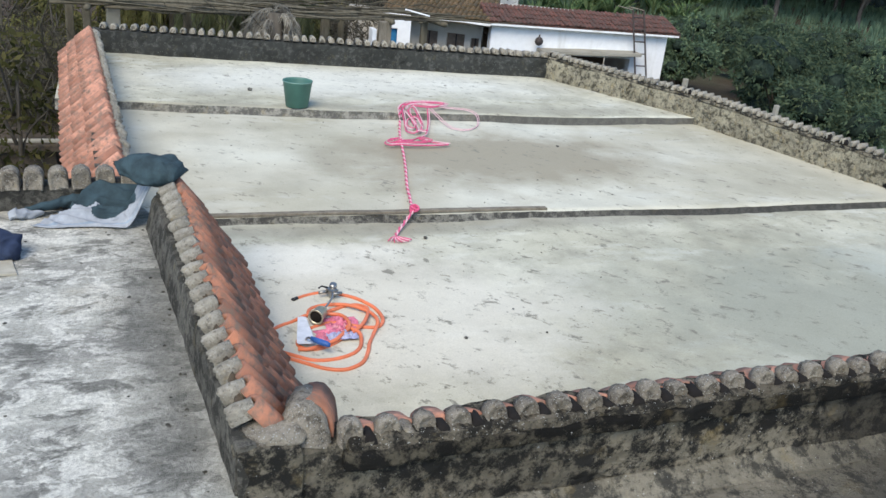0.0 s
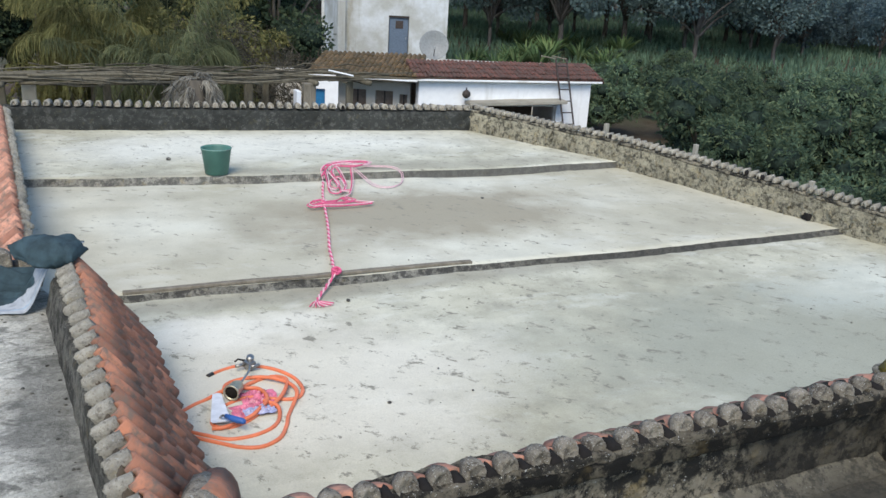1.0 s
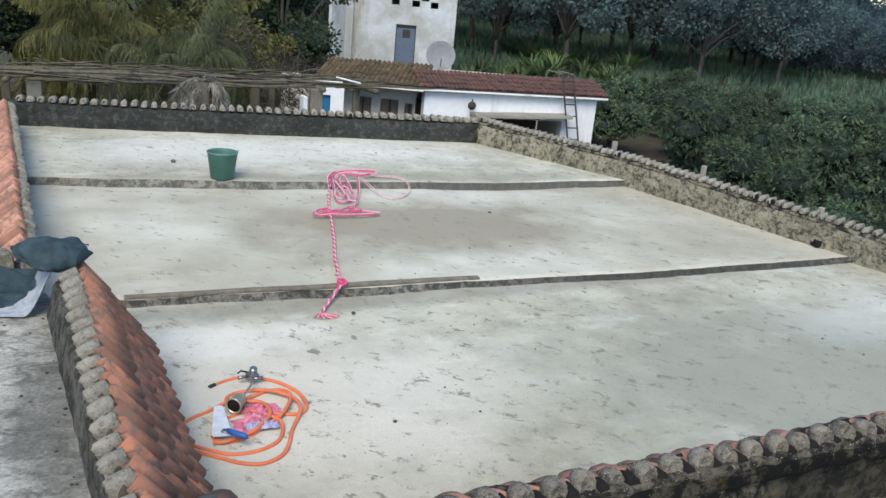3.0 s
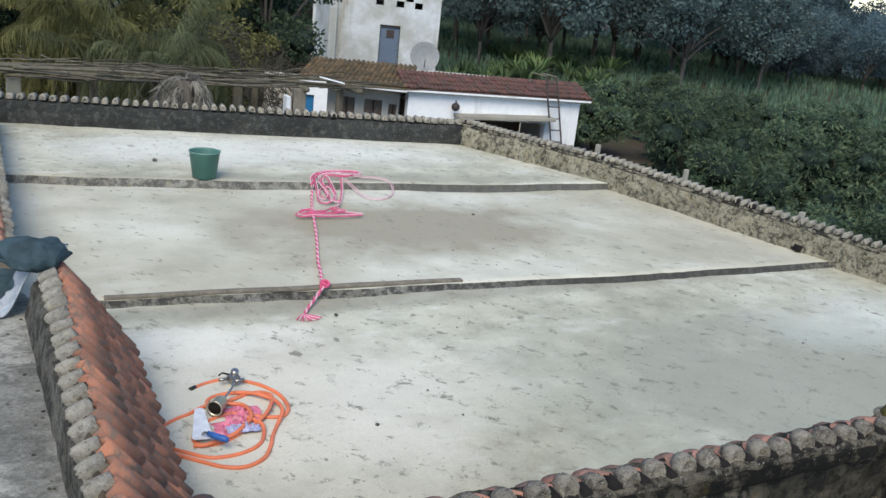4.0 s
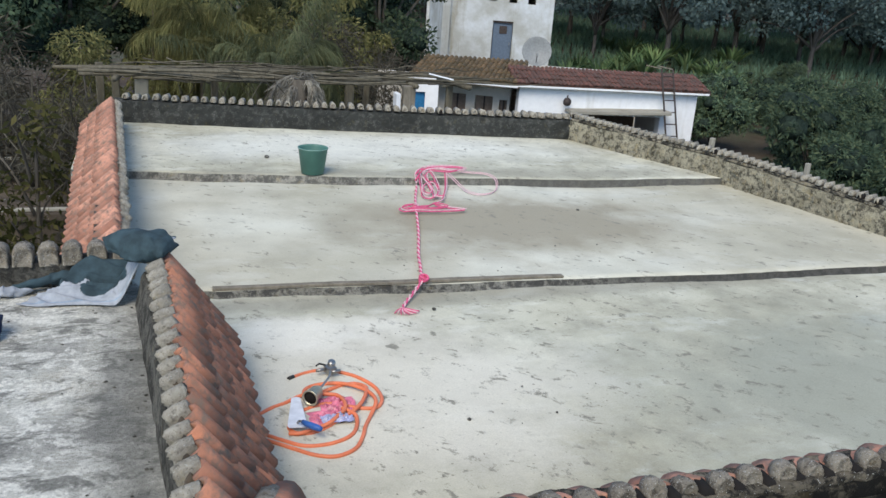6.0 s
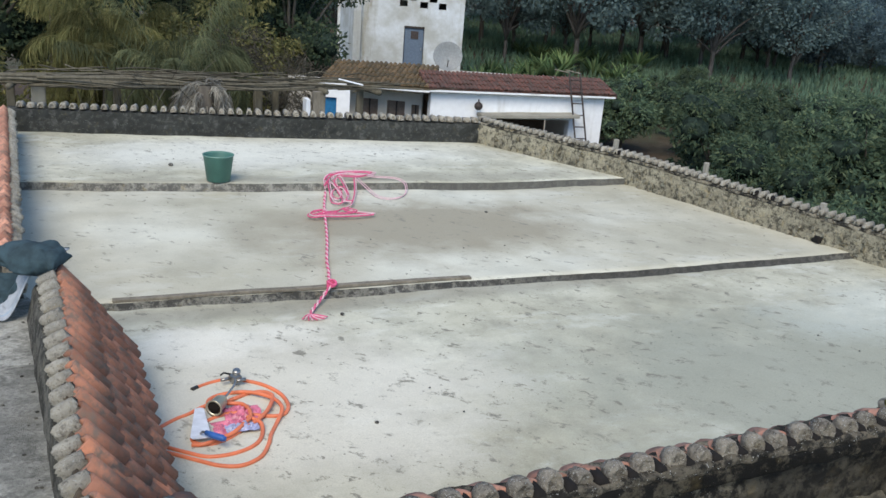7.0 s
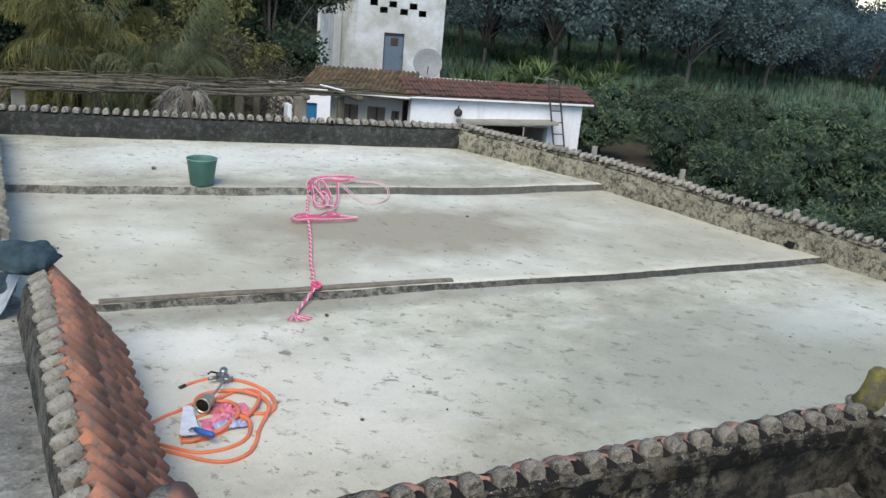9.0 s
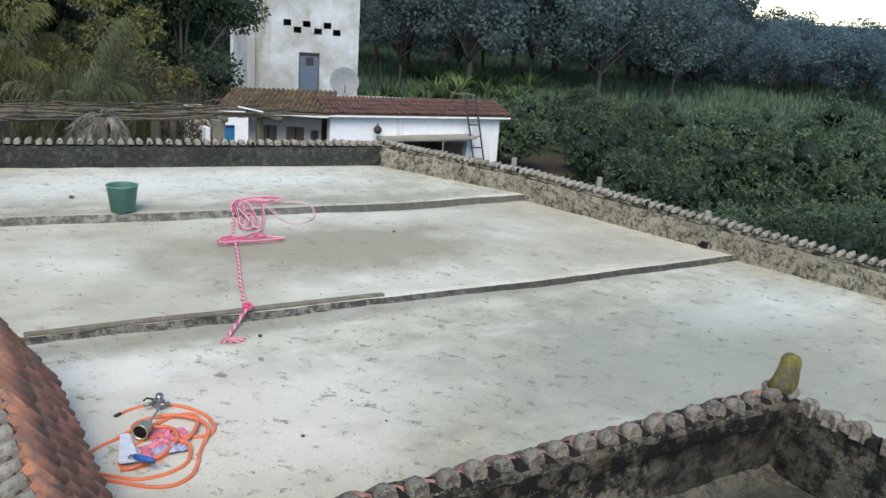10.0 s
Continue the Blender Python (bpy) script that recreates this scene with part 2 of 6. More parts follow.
M["stone"] = mossy_mat("stone_masonry", (0.46, 0.42, 0.31), (0.1, 0.092, 0.072), 0.47, 15.0)
M["stone_block"] = mossy_mat("rubble_stone", (0.42, 0.38, 0.28), (0.13, 0.12, 0.09), 0.44, 16.0)
M["riser"] = mossy_mat("dark_step_edge", (0.32, 0.31, 0.265), (0.085, 0.083, 0.076), 0.5, 14.0, 0.72, [((5.0, 5.2), (2.3, 0.6), 0.8, 0.8)])
M["riser_soft"] = mossy_mat("grey_step_edge", (0.4, 0.385, 0.33), (0.14, 0.136, 0.12), 0.5, 13.0, 0.72, [((4.8, 7.75), (2.2, 0.6), 0.8, 0.8)])
M["mortar"] = mossy_mat("grey_mortar", (0.37, 0.345, 0.285), (0.11, 0.1, 0.085), 0.45, 13.0)
M["mortar_dark"] = mossy_mat("dark_lichened_mortar", (0.24, 0.21, 0.16), (0.035, 0.033, 0.029), 0.5, 12.0, 0.66)
# near-black for openings: the shade inside them is put into the colour
M["hollow"] = simple("hollow_shade_black", (0.014, 0.012, 0.011), 1.0)
M["tile"] = tile_mat("clay_tile", (0.52, 0.22, 0.13), (0.27, 0.13, 0.09), (0.17, 0.125, 0.1), 0.46)
M["tile_pale"] = tile_mat("pale_clay_tile", (0.58, 0.29, 0.2), (0.34, 0.16, 0.11), (0.2, 0.14, 0.11), 0.45)
M["tile_red"] = tile_mat("dark_red_tile", (0.2, 0.075, 0.056), (0.1, 0.05, 0.042), (0.085, 0.07, 0.06), 0.5, True)
M["tile_moss"] = tile_mat("mossy_old_tile", (0.26, 0.16, 0.085), (0.1, 0.07, 0.045), (0.085, 0.075, 0.042), 0.5, True)
M["moss"] = mossy_mat("mossy_old_clay", (0.27, 0.23, 0.06), (0.13, 0.12, 0.085), 0.5, 10.0)
M["earth_wall"] = mossy_mat("brown_render", (0.13, 0.105, 0.08), (0.05, 0.045, 0.038), 0.45, 2.0)
M["wood"] = bark_mat("weathered_wood", (0.27, 0.24, 0.19))
M["pole"] = bark_mat("bleached_pole", (0.165, 0.148, 0.11))
M["bark"] = bark_mat("tree_bark", (0.13, 0.115, 0.095))
M["dark_bark"] = bark_mat("dark_tree_bark", (0.11, 0.1, 0.092))
M["concrete_post"] = plaster_mat("raw_concrete", (0.32, 0.3, 0.25), (0.17, 0.16, 0.13), 0.5)
M["leaf_grass"] = foliage_mat("slope_grass", (0.1, 0.165, 0.11), (0.12, 0.185, 0.125), (0.145, 0.21, 0.135))
M["white_wall"] = plaster_mat("white_lime_wash", (0.78, 0.79, 0.8), (0.42, 0.4, 0.34), 0.2)
M["tower_wall"] = plaster_mat("stained_white_wash", (0.6, 0.64, 0.675), (0.25, 0.23, 0.17), 1.05)
# duller wash for grey walls, with the wing's shade put in
M["dim_wall"] = plaster_mat("grey_and_shaded_wash", (0.5, 0.47, 0.42), (0.3, 0.28, 0.23), 0.5)
# brown darkened for the rooms: their shade is put into it
M["interior"] = simple("room_shade_brown", (0.22, 0.17, 0.135), 0.95)
M["door"] = simple("grey_blue_door_paint", (0.12, 0.16, 0.22), 0.55)
M["blue"] = simple("bright_blue_paint", (0.025, 0.16, 0.34), 0.5)
M["rope"] = simple("pink_rope", (0.74, 0.12, 0.25), 0.75, vary=0.35, scale=60, bump=0.5)
M["rope2"] = simple("pale_pink_rope", (0.8, 0.5, 0.54), 0.75, vary=0.3, scale=60, bump=0.5)
M["hose"] = simple("orange_rubber_hose", (0.74, 0.2, 0.09), 0.5, vary=0.22, scale=9, bump=0.1, spec=0.45)
M["steel"] = simple("dull_steel", (0.35, 0.35, 0.34), 0.38, 0.9)
M["brass"] = simple("tarnished_burner", (0.5, 0.47, 0.36), 0.42, 0.6, vary=0.3)
M["black_rubber"] = simple("black_rubber", (0.025, 0.025, 0.025), 0.6)
M["trowel_blade"] = simple("cement_smeared_steel", (0.72, 0.74, 0.78), 0.55, 0.1, vary=0.2)
M["trowel_handle"] = simple("blue_handle_plastic", (0.04, 0.13, 0.42), 0.4)
M["bag"] = simple("pink_plastic_bag", (0.7, 0.2, 0.3), 0.35, vary=0.45, scale=30, spec=0.5)
M["bag2"] = simple("lilac_plastic_bag", (0.4, 0.42, 0.62), 0.35, vary=0.35, scale=40, spec=0.5)
M["bucket"] = simple("green_bucket_plastic", (0.075, 0.185, 0.15), 0.5, vary=0.2, scale=7, bump=0.05, spec=0.4)
# the rim's highlight is put into this paler plastic
M["rim_highlight"] = simple("rim_highlight_plastic", (0.36, 0.46, 0.43), 0.5, vary=0.4, scale=30)
M["teal"] = simple("dark_teal_cloth", (0.038, 0.066, 0.08), 0.9, vary=0.45, scale=14, bump=0.4)
M["white_cloth"] = simple("white_cloth", (0.34, 0.365, 0.4), 0.9, vary=0.3, scale=20, bump=0.4)
M["blue_cloth"] = simple("pale_blue_cloth", (0.28, 0.34, 0.41), 0.9, vary=0.3, scale=20, bump=0.4)
M["navy"] = simple("navy_cloth", (0.03, 0.045, 0.09), 0.9, vary=0.4, scale=15, bump=0.4)
M["card"] = simple("dusty_cardboard", (0.45, 0.42, 0.34), 0.95)
M["dish"] = simple("grey_dish_paint", (0.23, 0.24, 0.24), 0.5, vary=0.2)
M["iron"] = simple("rusty_iron", (0.075, 0.06, 0.055), 0.7, 0.3, vary=0.4)
M["leaf_orchard"] = foliage_mat("orchard_leaves", (0.065, 0.1, 0.062), (0.095, 0.14, 0.085), (0.15, 0.185, 0.1))
# hill and skyline leaves: distance haze is put into these paler, bluer greens
M["leaf_hill_haze"] = foliage_mat("hazed_hill_leaves", (0.125, 0.178, 0.176), (0.14, 0.198, 0.195), (0.155, 0.216, 0.21), 0.8, 0.5)
M["leaf_far_haze"] = foliage_mat("hazed_far_leaves", (0.11, 0.16, 0.175), (0.12, 0.175, 0.19), (0.13, 0.19, 0.205), 0.8, 0.5)
M["leaf_olive"] = foliage_mat("olive_fronds", (0.1, 0.105, 0.042), (0.15, 0.15, 0.062), (0.22, 0.2, 0.085))
M["leaf_palm"] = foliage_mat("palm_fronds", (0.09, 0.108, 0.058), (0.13, 0.145, 0.078), (0.18, 0.185, 0.095))
M["leaf_grey"] = foliage_mat("dry_twigs", (0.045, 0.042, 0.033), (0.08, 0.072, 0.056), (0.14, 0.127, 0.098))
M["leaf_straw"] = foliage_mat("dead_palm_leaves", (0.16, 0.145, 0.12), (0.27, 0.25, 0.21), (0.4, 0.37, 0.31))
M["leaf_bush"] = foliage_mat("bush_leaves", (0.04, 0.045, 0.015), (0.08, 0.08, 0.028), (0.17, 0.15, 0.06))
M["leaf_agave"] = foliage_mat("agave_leaves", (0.08, 0.135, 0.06), (0.12, 0.185, 0.08), (0.18, 0.23, 0.1))


def ground_mat():
    m = Mat("earth_and_grass", 0.95, spec=0.1)
    c = m.ramp(m.noise(0.16, 6, 0.65), [(0.35, (0.085, 0.062, 0.048)), (0.55, (0.08, 0.07, 0.05)), (0.7, (0.07, 0.09, 0.052))])
    c = m.mix(0.6, c, m.ramp(m.noise(1.8, 6, 0.7), [(0.3, 0.5), (0.7, 1.2)]), "MULTIPLY")
    m.color(c).bump(m.noise(3, 8, 0.7), 0.8, 0.15)
    return m.m


M["ground"] = ground_mat()
# dark green for inside the crowns, with their shade put into it
M["leaf_core"] = simple("crown_shade_green", (0.035, 0.052, 0.04), 0.95, vary=0.6, scale=16, bump=0.8, spec=0.05)


# ---- mesh helpers ----
def mesh(name, verts, faces, mat, smooth=False):
    me = bpy.data.meshes.new(name)
    me.from_pydata([tuple(v) for v in verts], [], faces)
    me.materials.append(mat)
    if smooth:
        me.shade_smooth()
    return me


def from_bm(name, bm, mat, smooth=False):
    me = bpy.data.meshes.new(name)
    bm.normal_update()
    bm.to_mesh(me)
    bm.free()
    me.materials.append(mat)
    if smooth:
        me.shade_smooth()
    return me


def put(name, me, parent=None, at=None, label=""):
    ob = new(name, me)
    if parent:
        ob.parent = parent
    if at is not None:
        ob.matrix_basis = at
    if label:
        ob["label"] = label
    return ob


def empty(name, at=None):
    ob = new(name)
    if at is not None:
        ob.matrix_basis = at
    return ob


def box_bm(sx, sy, sz, bevel=0.0, at=(0, 0, 0)):
    """A box resting on z = at.z, centred in x and y."""
    bm = bmesh.new()
    bmesh.ops.create_cube(bm, size=1)
    bmesh.ops.scale(bm, vec=(sx, sy, sz), verts=bm.verts)
    bmesh.ops.translate(bm, vec=(at[0], at[1], at[2] + sz / 2), verts=bm.verts)
    if bevel:
        bmesh.ops.bevel(bm, geom=bm.edges[:], offset=bevel, segments=2, affect="EDGES", profile=0.6)
    return bm


def box(name, size, at, mat, parent=None, bevel=0.004, label=""):
    return put(name, from_bm(name, box_bm(*size, bevel), mat), parent, at, label)


def roughen(bm, amount, scale, cuts=0, axes=(1, 1, 1), seed=0.0):
    """Push the surface about with smooth noise, after cutting it finer."""
    if cuts:
        bmesh.ops.subdivide_edges(bm, edges=bm.edges[:], cuts=cuts, use_grid_fill=True)
    off = Vector((seed, seed * 1.7, -seed))
    for v in bm.verts:
        d = noise.noise_vector(v.co * scale + off) * amount
        v.co += Vector((d.x * axes[0], d.y * axes[1], d.z * axes[2]))
    return bm


def tube(points, radius, seg=8, radii=None, closed_ends=True):
    """Vertices and faces of a round bar along the points."""
    verts, faces = [], []
    pts = [Vector(p) for p in points]
    up = Vector((0, 0, 1))
    for i, p in enumerate(pts):
        d = (pts[min(i + 1, len(pts) - 1)] - pts[max(i - 1, 0)]).normalized()
        side = d.cross(up if abs(d.z) < 0.95 else Vector((1, 0, 0))).normalized()
        top = side.cross(d).normalized()
        r = radii[i] if radii else radius
        for k in range(seg):
            a = 2 * math.pi * k / seg
            verts.append(p + side * (math.cos(a) * r) + top * (math.sin(a) * r))
    for i in range(len(pts) - 1):
        for k in range(seg):
            a, b = i * seg + k, i * seg + (k + 1) % seg
            faces.append((a, b, b + seg, a + seg))
    if closed_ends:
        faces.append(tuple(range(seg - 1, -1, -1)))
        faces.append(tuple(range((len(pts) - 1) * seg, len(pts) * seg)))
    return verts, faces


def spline(points, steps=8):
    """A smooth line through the points."""
    p = [Vector(v) for v in points]
    p = [p[0] * 2 - p[1], *p, p[-1] * 2 - p[-2]]
    out = []
    for a, b, c, d in zip(p, p[1:], p[2:], p[3:]):
        for i in range(steps):
            t = i / steps
            out.append(0.5 * (2 * b + (c - a) * t + (2 * a - 5 * b + 4 * c - d) * t * t + (3 * b - a - 3 * c + d) * t ** 3))
    out.append(p[-2])
    return out


def lathe(profile, seg=24):
    """Turned shape from (radius, height) pairs."""
    verts, faces = [], []
    for r, z in profile:
        for k in range(seg):
            a = 2 * math.pi * k / seg
            verts.append((r * math.cos(a), r * math.sin(a), z))
    for i in range(len(profile) - 1):
        for k in range(seg):
            a, b = i * seg + k, i * seg + (k + 1) % seg
            faces.append((a, b, b + seg, a + seg))
    return verts, faces


def barrel(length, r0, r1, thick, seg=6, rise=0.9, wobble=0.0, seed=0):
    """A half-round tile along +x from the origin, bulging to +z."""
    rng = random.Random(seed)
    verts, faces = [], []
    for x, r in ((0, r0), (length, r1)):
        for rr in (r, r - thick):
            for k in range(seg + 1):
                a = math.pi * k / seg
                w = 1 + rng.uniform(-wobble, wobble)
                verts.append((x + rng.uniform(-wobble, wobble) * 0.1, rr * math.cos(a) * w, rr * math.sin(a) * rise * w))
    n = seg + 1
    for k in range(seg):
        faces.append((k, k + 1, 2 * n + k + 1, 2 * n + k))
        faces.append((n + k, 3 * n + k, 3 * n + k + 1, n + k + 1))
        faces.append((k, n + k, n + k + 1, k + 1))
        faces.append((2 * n + k, 2 * n + k + 1, 3 * n + k + 1, 3 * n + k))
    faces.append((0, 2 * n, 3 * n, n))
    faces.append((n - 1, 2 * n - 1, 4 * n - 1, 3 * n - 1))
    return verts, faces


def lump(length, r0, r1, seg=6, rise=0.9, wobble=0.06, seed=0, face=0.0):
    """A half-round plug of mortar along +x, closed at both ends."""
    rng = random.Random(seed)
    verts, faces = [], []
    rows = ((0 + face, r0 * 0.86), (0.12 * length, r0), (length * 0.55, (r0 + r1) / 2), (length, r1))
    for x, r in rows:
        for k in range(seg + 1):
            a = math.pi * k / seg
            w = 1 + rng.uniform(-wobble, wobble)
            verts.append((x + rng.uniform(-1, 1) * wobble * 0.15, r * math.cos(a) * w, r * math.sin(a) * rise * w))
    n = seg + 1
    for i in range(len(rows) - 1):
        for k in range(seg):
            faces.append((i * n + k, i * n + k + 1, (i + 1) * n + k + 1, (i + 1) * n + k))
    faces.append(tuple(range(n - 1, -1, -1)))
    faces.append(tuple(range((len(rows) - 1) * n, len(rows) * n)))
    return verts, faces


def frame_at(origin, x_dir, up=(0, 0, 1)):
    """A pose whose x axis runs along x_dir and whose z axis is as near to up as can be."""
    x = Vector(x_dir).normalized()
    y = Vector(up).cross(x).normalized()
    z = x.cross(y)
    m = Matrix((x, y, z)).transposed().to_4x4()
    m.translation = Vector(origin)
    return m


# ---- the roof terrace ----
STEP1 = [(-0.1, 5.37), (0.6, 5.33), (2.0, 5.28), (3.0, 5.23), (4.2, 5.18), (5.4, 5.18), (7.3, 5.2)]
STEP2 = [(-0.6, 8.32), (0.3, 8.16), (1.66, 8.0), (2.7, 7.86), (4.5, 7.75), (7.0, 7.74)]
Z2, Z3 = 0.042, 0.11


def along(line, x):
    for (xa, ya), (xb, yb) in zip(line, line[1:]):
        if x <= xb:
            return ya + (yb - ya) * (x - xa) / (xb - xa)
    return line[-1][1]


def bay(name, x0, x1, front, back, z, mat, lower=None, step=0.07):
    """One bay of the screed: an uneven sheet, with a worn cement riser along its front where it steps up."""
    nx = int((x1 - x0) / step)
    verts, faces, kinds = [], [], []
    depth = max(back(x0) - front(x0), back(x1) - front(x1))
    ny = int(depth / (step * 1.6))
    rows = []
    for i in range(nx + 1):
        x = x0 + (x1 - x0) * i / nx
        yf, yb = front(x), back(x)
        wav = 0.02 * noise.noise((x * 2.1, 3.0 * z, 0.0)) + 0.01 * noise.noise((x * 9.0, z, 4.0)) + 0.008 * noise.noise((x * 24.0, z, 8.0))
        col = []
        if lower is not None:
            col += [(x, yf - 0.05, lower - 0.02), (x, yf - 0.035 + wav * 1.5, lower + 0.004), (x, yf - 0.014 + wav, lower + 0.01), (x, yf - 0.003 + wav, z - 0.006)]
        for j in range(ny + 1):
            y = yf + (wav if j == 0 else 0) + (yb - yf) * j / ny
            dz = 0.012 * noise.noise((x * 0.7, y * 0.7, 5.0)) + 0.005 * noise.noise((x * 2.6, y * 2.6, 1.0))
            if lower is not None and j < 3:
                dz *= 0.5
            col.append((x, y, z + dz))
        rows.append(col)
    n = len(rows[0])
    for c in rows:
        verts += c
    for i in range(nx):
        for j in range(n - 1):
            faces.append((i * n + j, (i + 1) * n + j, (i + 1) * n + j + 1, i * n + j + 1))
            kinds.append(1 if lower is not None and j < 4 else 0)
    me = mesh(name, verts, faces, mat, True)
    me.materials.append(M["riser"] if not lower else M["riser_soft"])
    me.polygons.foreach_set("material_index", kinds)
    return new(name, me)


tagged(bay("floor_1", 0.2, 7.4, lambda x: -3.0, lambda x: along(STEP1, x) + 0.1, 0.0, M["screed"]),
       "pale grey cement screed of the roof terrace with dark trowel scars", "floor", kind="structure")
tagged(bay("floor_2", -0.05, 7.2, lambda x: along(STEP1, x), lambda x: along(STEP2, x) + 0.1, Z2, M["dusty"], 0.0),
       "brownish cement screed one low step up, with a dark edge", "floor", kind="structure")
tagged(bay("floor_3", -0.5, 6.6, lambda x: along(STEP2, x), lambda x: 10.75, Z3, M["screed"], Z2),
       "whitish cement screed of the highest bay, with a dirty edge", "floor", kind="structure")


def slab(name, pts, z0, z1, mat, fine=0.25, rough=0.008):
    """A prism on a plan outline, its top cut fine and made a little uneven."""
    bm = bmesh.new()
    low = [bm.verts.new((x, y, z0)) for x, y in pts]
    top = [bm.verts.new((x, y, z1)) for x, y in pts]
    n = len(pts)
    for i in range(n):
        bm.faces.new((low[i], low[(i + 1) % n], top[(i + 1) % n], top[i]))
    bm.faces.new(top)
    bm.faces.new(low[::-1])
    return new(name, from_bm(name, bm, mat))


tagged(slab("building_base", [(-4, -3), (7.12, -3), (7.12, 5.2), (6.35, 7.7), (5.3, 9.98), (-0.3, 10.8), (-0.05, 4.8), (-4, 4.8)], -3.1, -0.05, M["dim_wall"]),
       "plastered walls of the farm building under the terrace", "wall", kind="structure")
tagged(slab("roof_west", [(-4, -3), (0.29, -3), (0.29, 2.2), (0.17, 4.46), (0.1, 4.66), (-4, 4.66)], -0.04, 0.4, M["old_roof"]),
       "grey weathered cement roof with black lichen patches", "roof", kind="structure")
tagged(slab("roof_near", [(0.295, -3), (3.4, -3), (3.4, 2.12), (0.295, 2.12)], 0.02, 0.17, M["near_roof"]),
       "dark mossy cement roof below the parapet", "roof", kind="structure")


def parapet(name, line, mat, label, rough=0.014, step=0.06, rows=6, seed=1.0):
    """A parapet wall. line: points (outer x, outer y, inner x, inner y, base, top); the faces are lumpy with old render."""
    verts, faces = [], []
    for a, b in zip(line, line[1:]):
        n = max(1, int(math.dist(a[:2], b[:2]) / step))
        last = b is line[-1]
        for i in range(n + (1 if last else 0)):
            t = i / n
            ox, oy, ix, iy, z0, z1 = (u + (v - u) * t for u, v in zip(a, b))
            ring = [(ox, oy, z0 + (z1 - z0) * k / rows) for k in range(rows + 1)]
            ring += [((ox + ix) / 2, (oy + iy) / 2, z1 + 0.006)]
            ring += [(ix, iy, z1 - (z1 - z0) * k / rows) for k in range(rows + 1)]
            for p in ring:
                v = Vector(p)
                pit = abs(noise.noise(v * 11 + Vector((seed, seed, 0)))) - 0.25 + (max(0.0, noise.noise(v * 19 + Vector((0, seed, 3)))) * 1.6 if rough > 0.025 else 0.0)
                d = noise.noise_vector(v * 4.5 + Vector((seed, 0, 0))) * rough + noise.noise_vector(v * 15 + Vector((0, seed, 0))) * rough * 0.7
                verts.append(v + d + Vector((v.x - (ox + ix) / 2, v.y - (oy + iy) / 2, 0)).normalized() * (-pit * rough * 1.6))
    m = 2 * rows + 3
    for i in range(len(verts) // m - 1):
        for k in range(m - 1):
            faces.append((i * m + k, (i + 1) * m + k, (i + 1) * m + k + 1, i * m + k + 1))
    faces.append(tuple(range(m)))
    faces.append(tuple(range(len(verts) - 1, len(verts) - m - 1, -1)))
    return tagged(new(name, mesh(name, verts, faces, mat)), label, "parapet", kind="structure")


wall_south = parapet("wall_south", [(0.3, 2.11, 0.36, 2.24, 0.02, 0.52), (1.4, 2.11, 1.4, 2.24, 0.02, 0.52), (3.38, 2.12, 3.52, 2.26, 0.02, 0.52)],
                     M["wall"], "low parapet of old render black with lichen, capped with clay tiles", 0.016, 0.022, 22)
wall_inner = parapet("wall_inner", [(3.38, 2.2, 3.5, 2.24, 0.02, 0.51), (3.38, -3.0, 3.5, -3.0, 0.02, 0.51)],
                     M["wall"], "short parapet of stained render capped with tiles", 0.016, 0.03, 18, seed=3.0)
wall_west = parapet("wall_west", [(0.282, 2.09, 0.34, 2.1, 0.02, 0.572), (0.237, 3.2, 0.3, 3.2, 0.02, 0.577), (0.177, 4.32, 0.25, 4.32, 0.02, 0.582)],
                    M["wall_side"], "parapet with a steep skirt of clay tiles towards the terrace", 0.008, seed=5.0)
wall_northwest = parapet("wall_northwest", [(-0.1, 4.56, 0.08, 4.56, 0.0, 0.45), (-0.3, 10.3, -0.13, 10.3, 0.0, 0.34)],
                         M["wall_side"], "long parapet with a skirt of pale clay tiles on its outer side", 0.01, seed=7.0)
wall_branch = parapet("wall_branch", [(-4.0, 4.62, -4.0, 4.76, 0.0, 0.53), (0.1, 4.6, 0.08, 4.74, 0.0, 0.53)],
                      M["wall_side"], "dark mossy parapet capped with round tile ends", 0.014, seed=9.0)
wall_north = parapet("wall_north", [(-0.2, 10.56, -0.2, 10.78, 0.0, 0.36), (2.5, 10.15, 2.5, 10.38, 0.0, 0.35), (5.2, 9.72, 5.24, 9.95, 0.0, 0.35)],
                     M["wall_far"], "low blackened parapet capped with round tile ends", 0.012, seed=11.0)
EAST = [(5.17, 9.74, 5.31, 9.88, 0.0, 0.35), (6.05, 7.75, 6.2, 7.82, 0.0, 0.31), (6.62, 5.45, 6.77, 5.47, -0.02, 0.25), (7.08, 3.6, 7.22, 3.62, -0.02, 0.215), (7.6, -3.0, 7.75, -3.0, -0.02, 0.215)]
wall_east = parapet("wall_east", EAST, M["stone"], "rubble stone parapet with flaking yellowish render, capped with tiles", 0.009, seed=13.0)

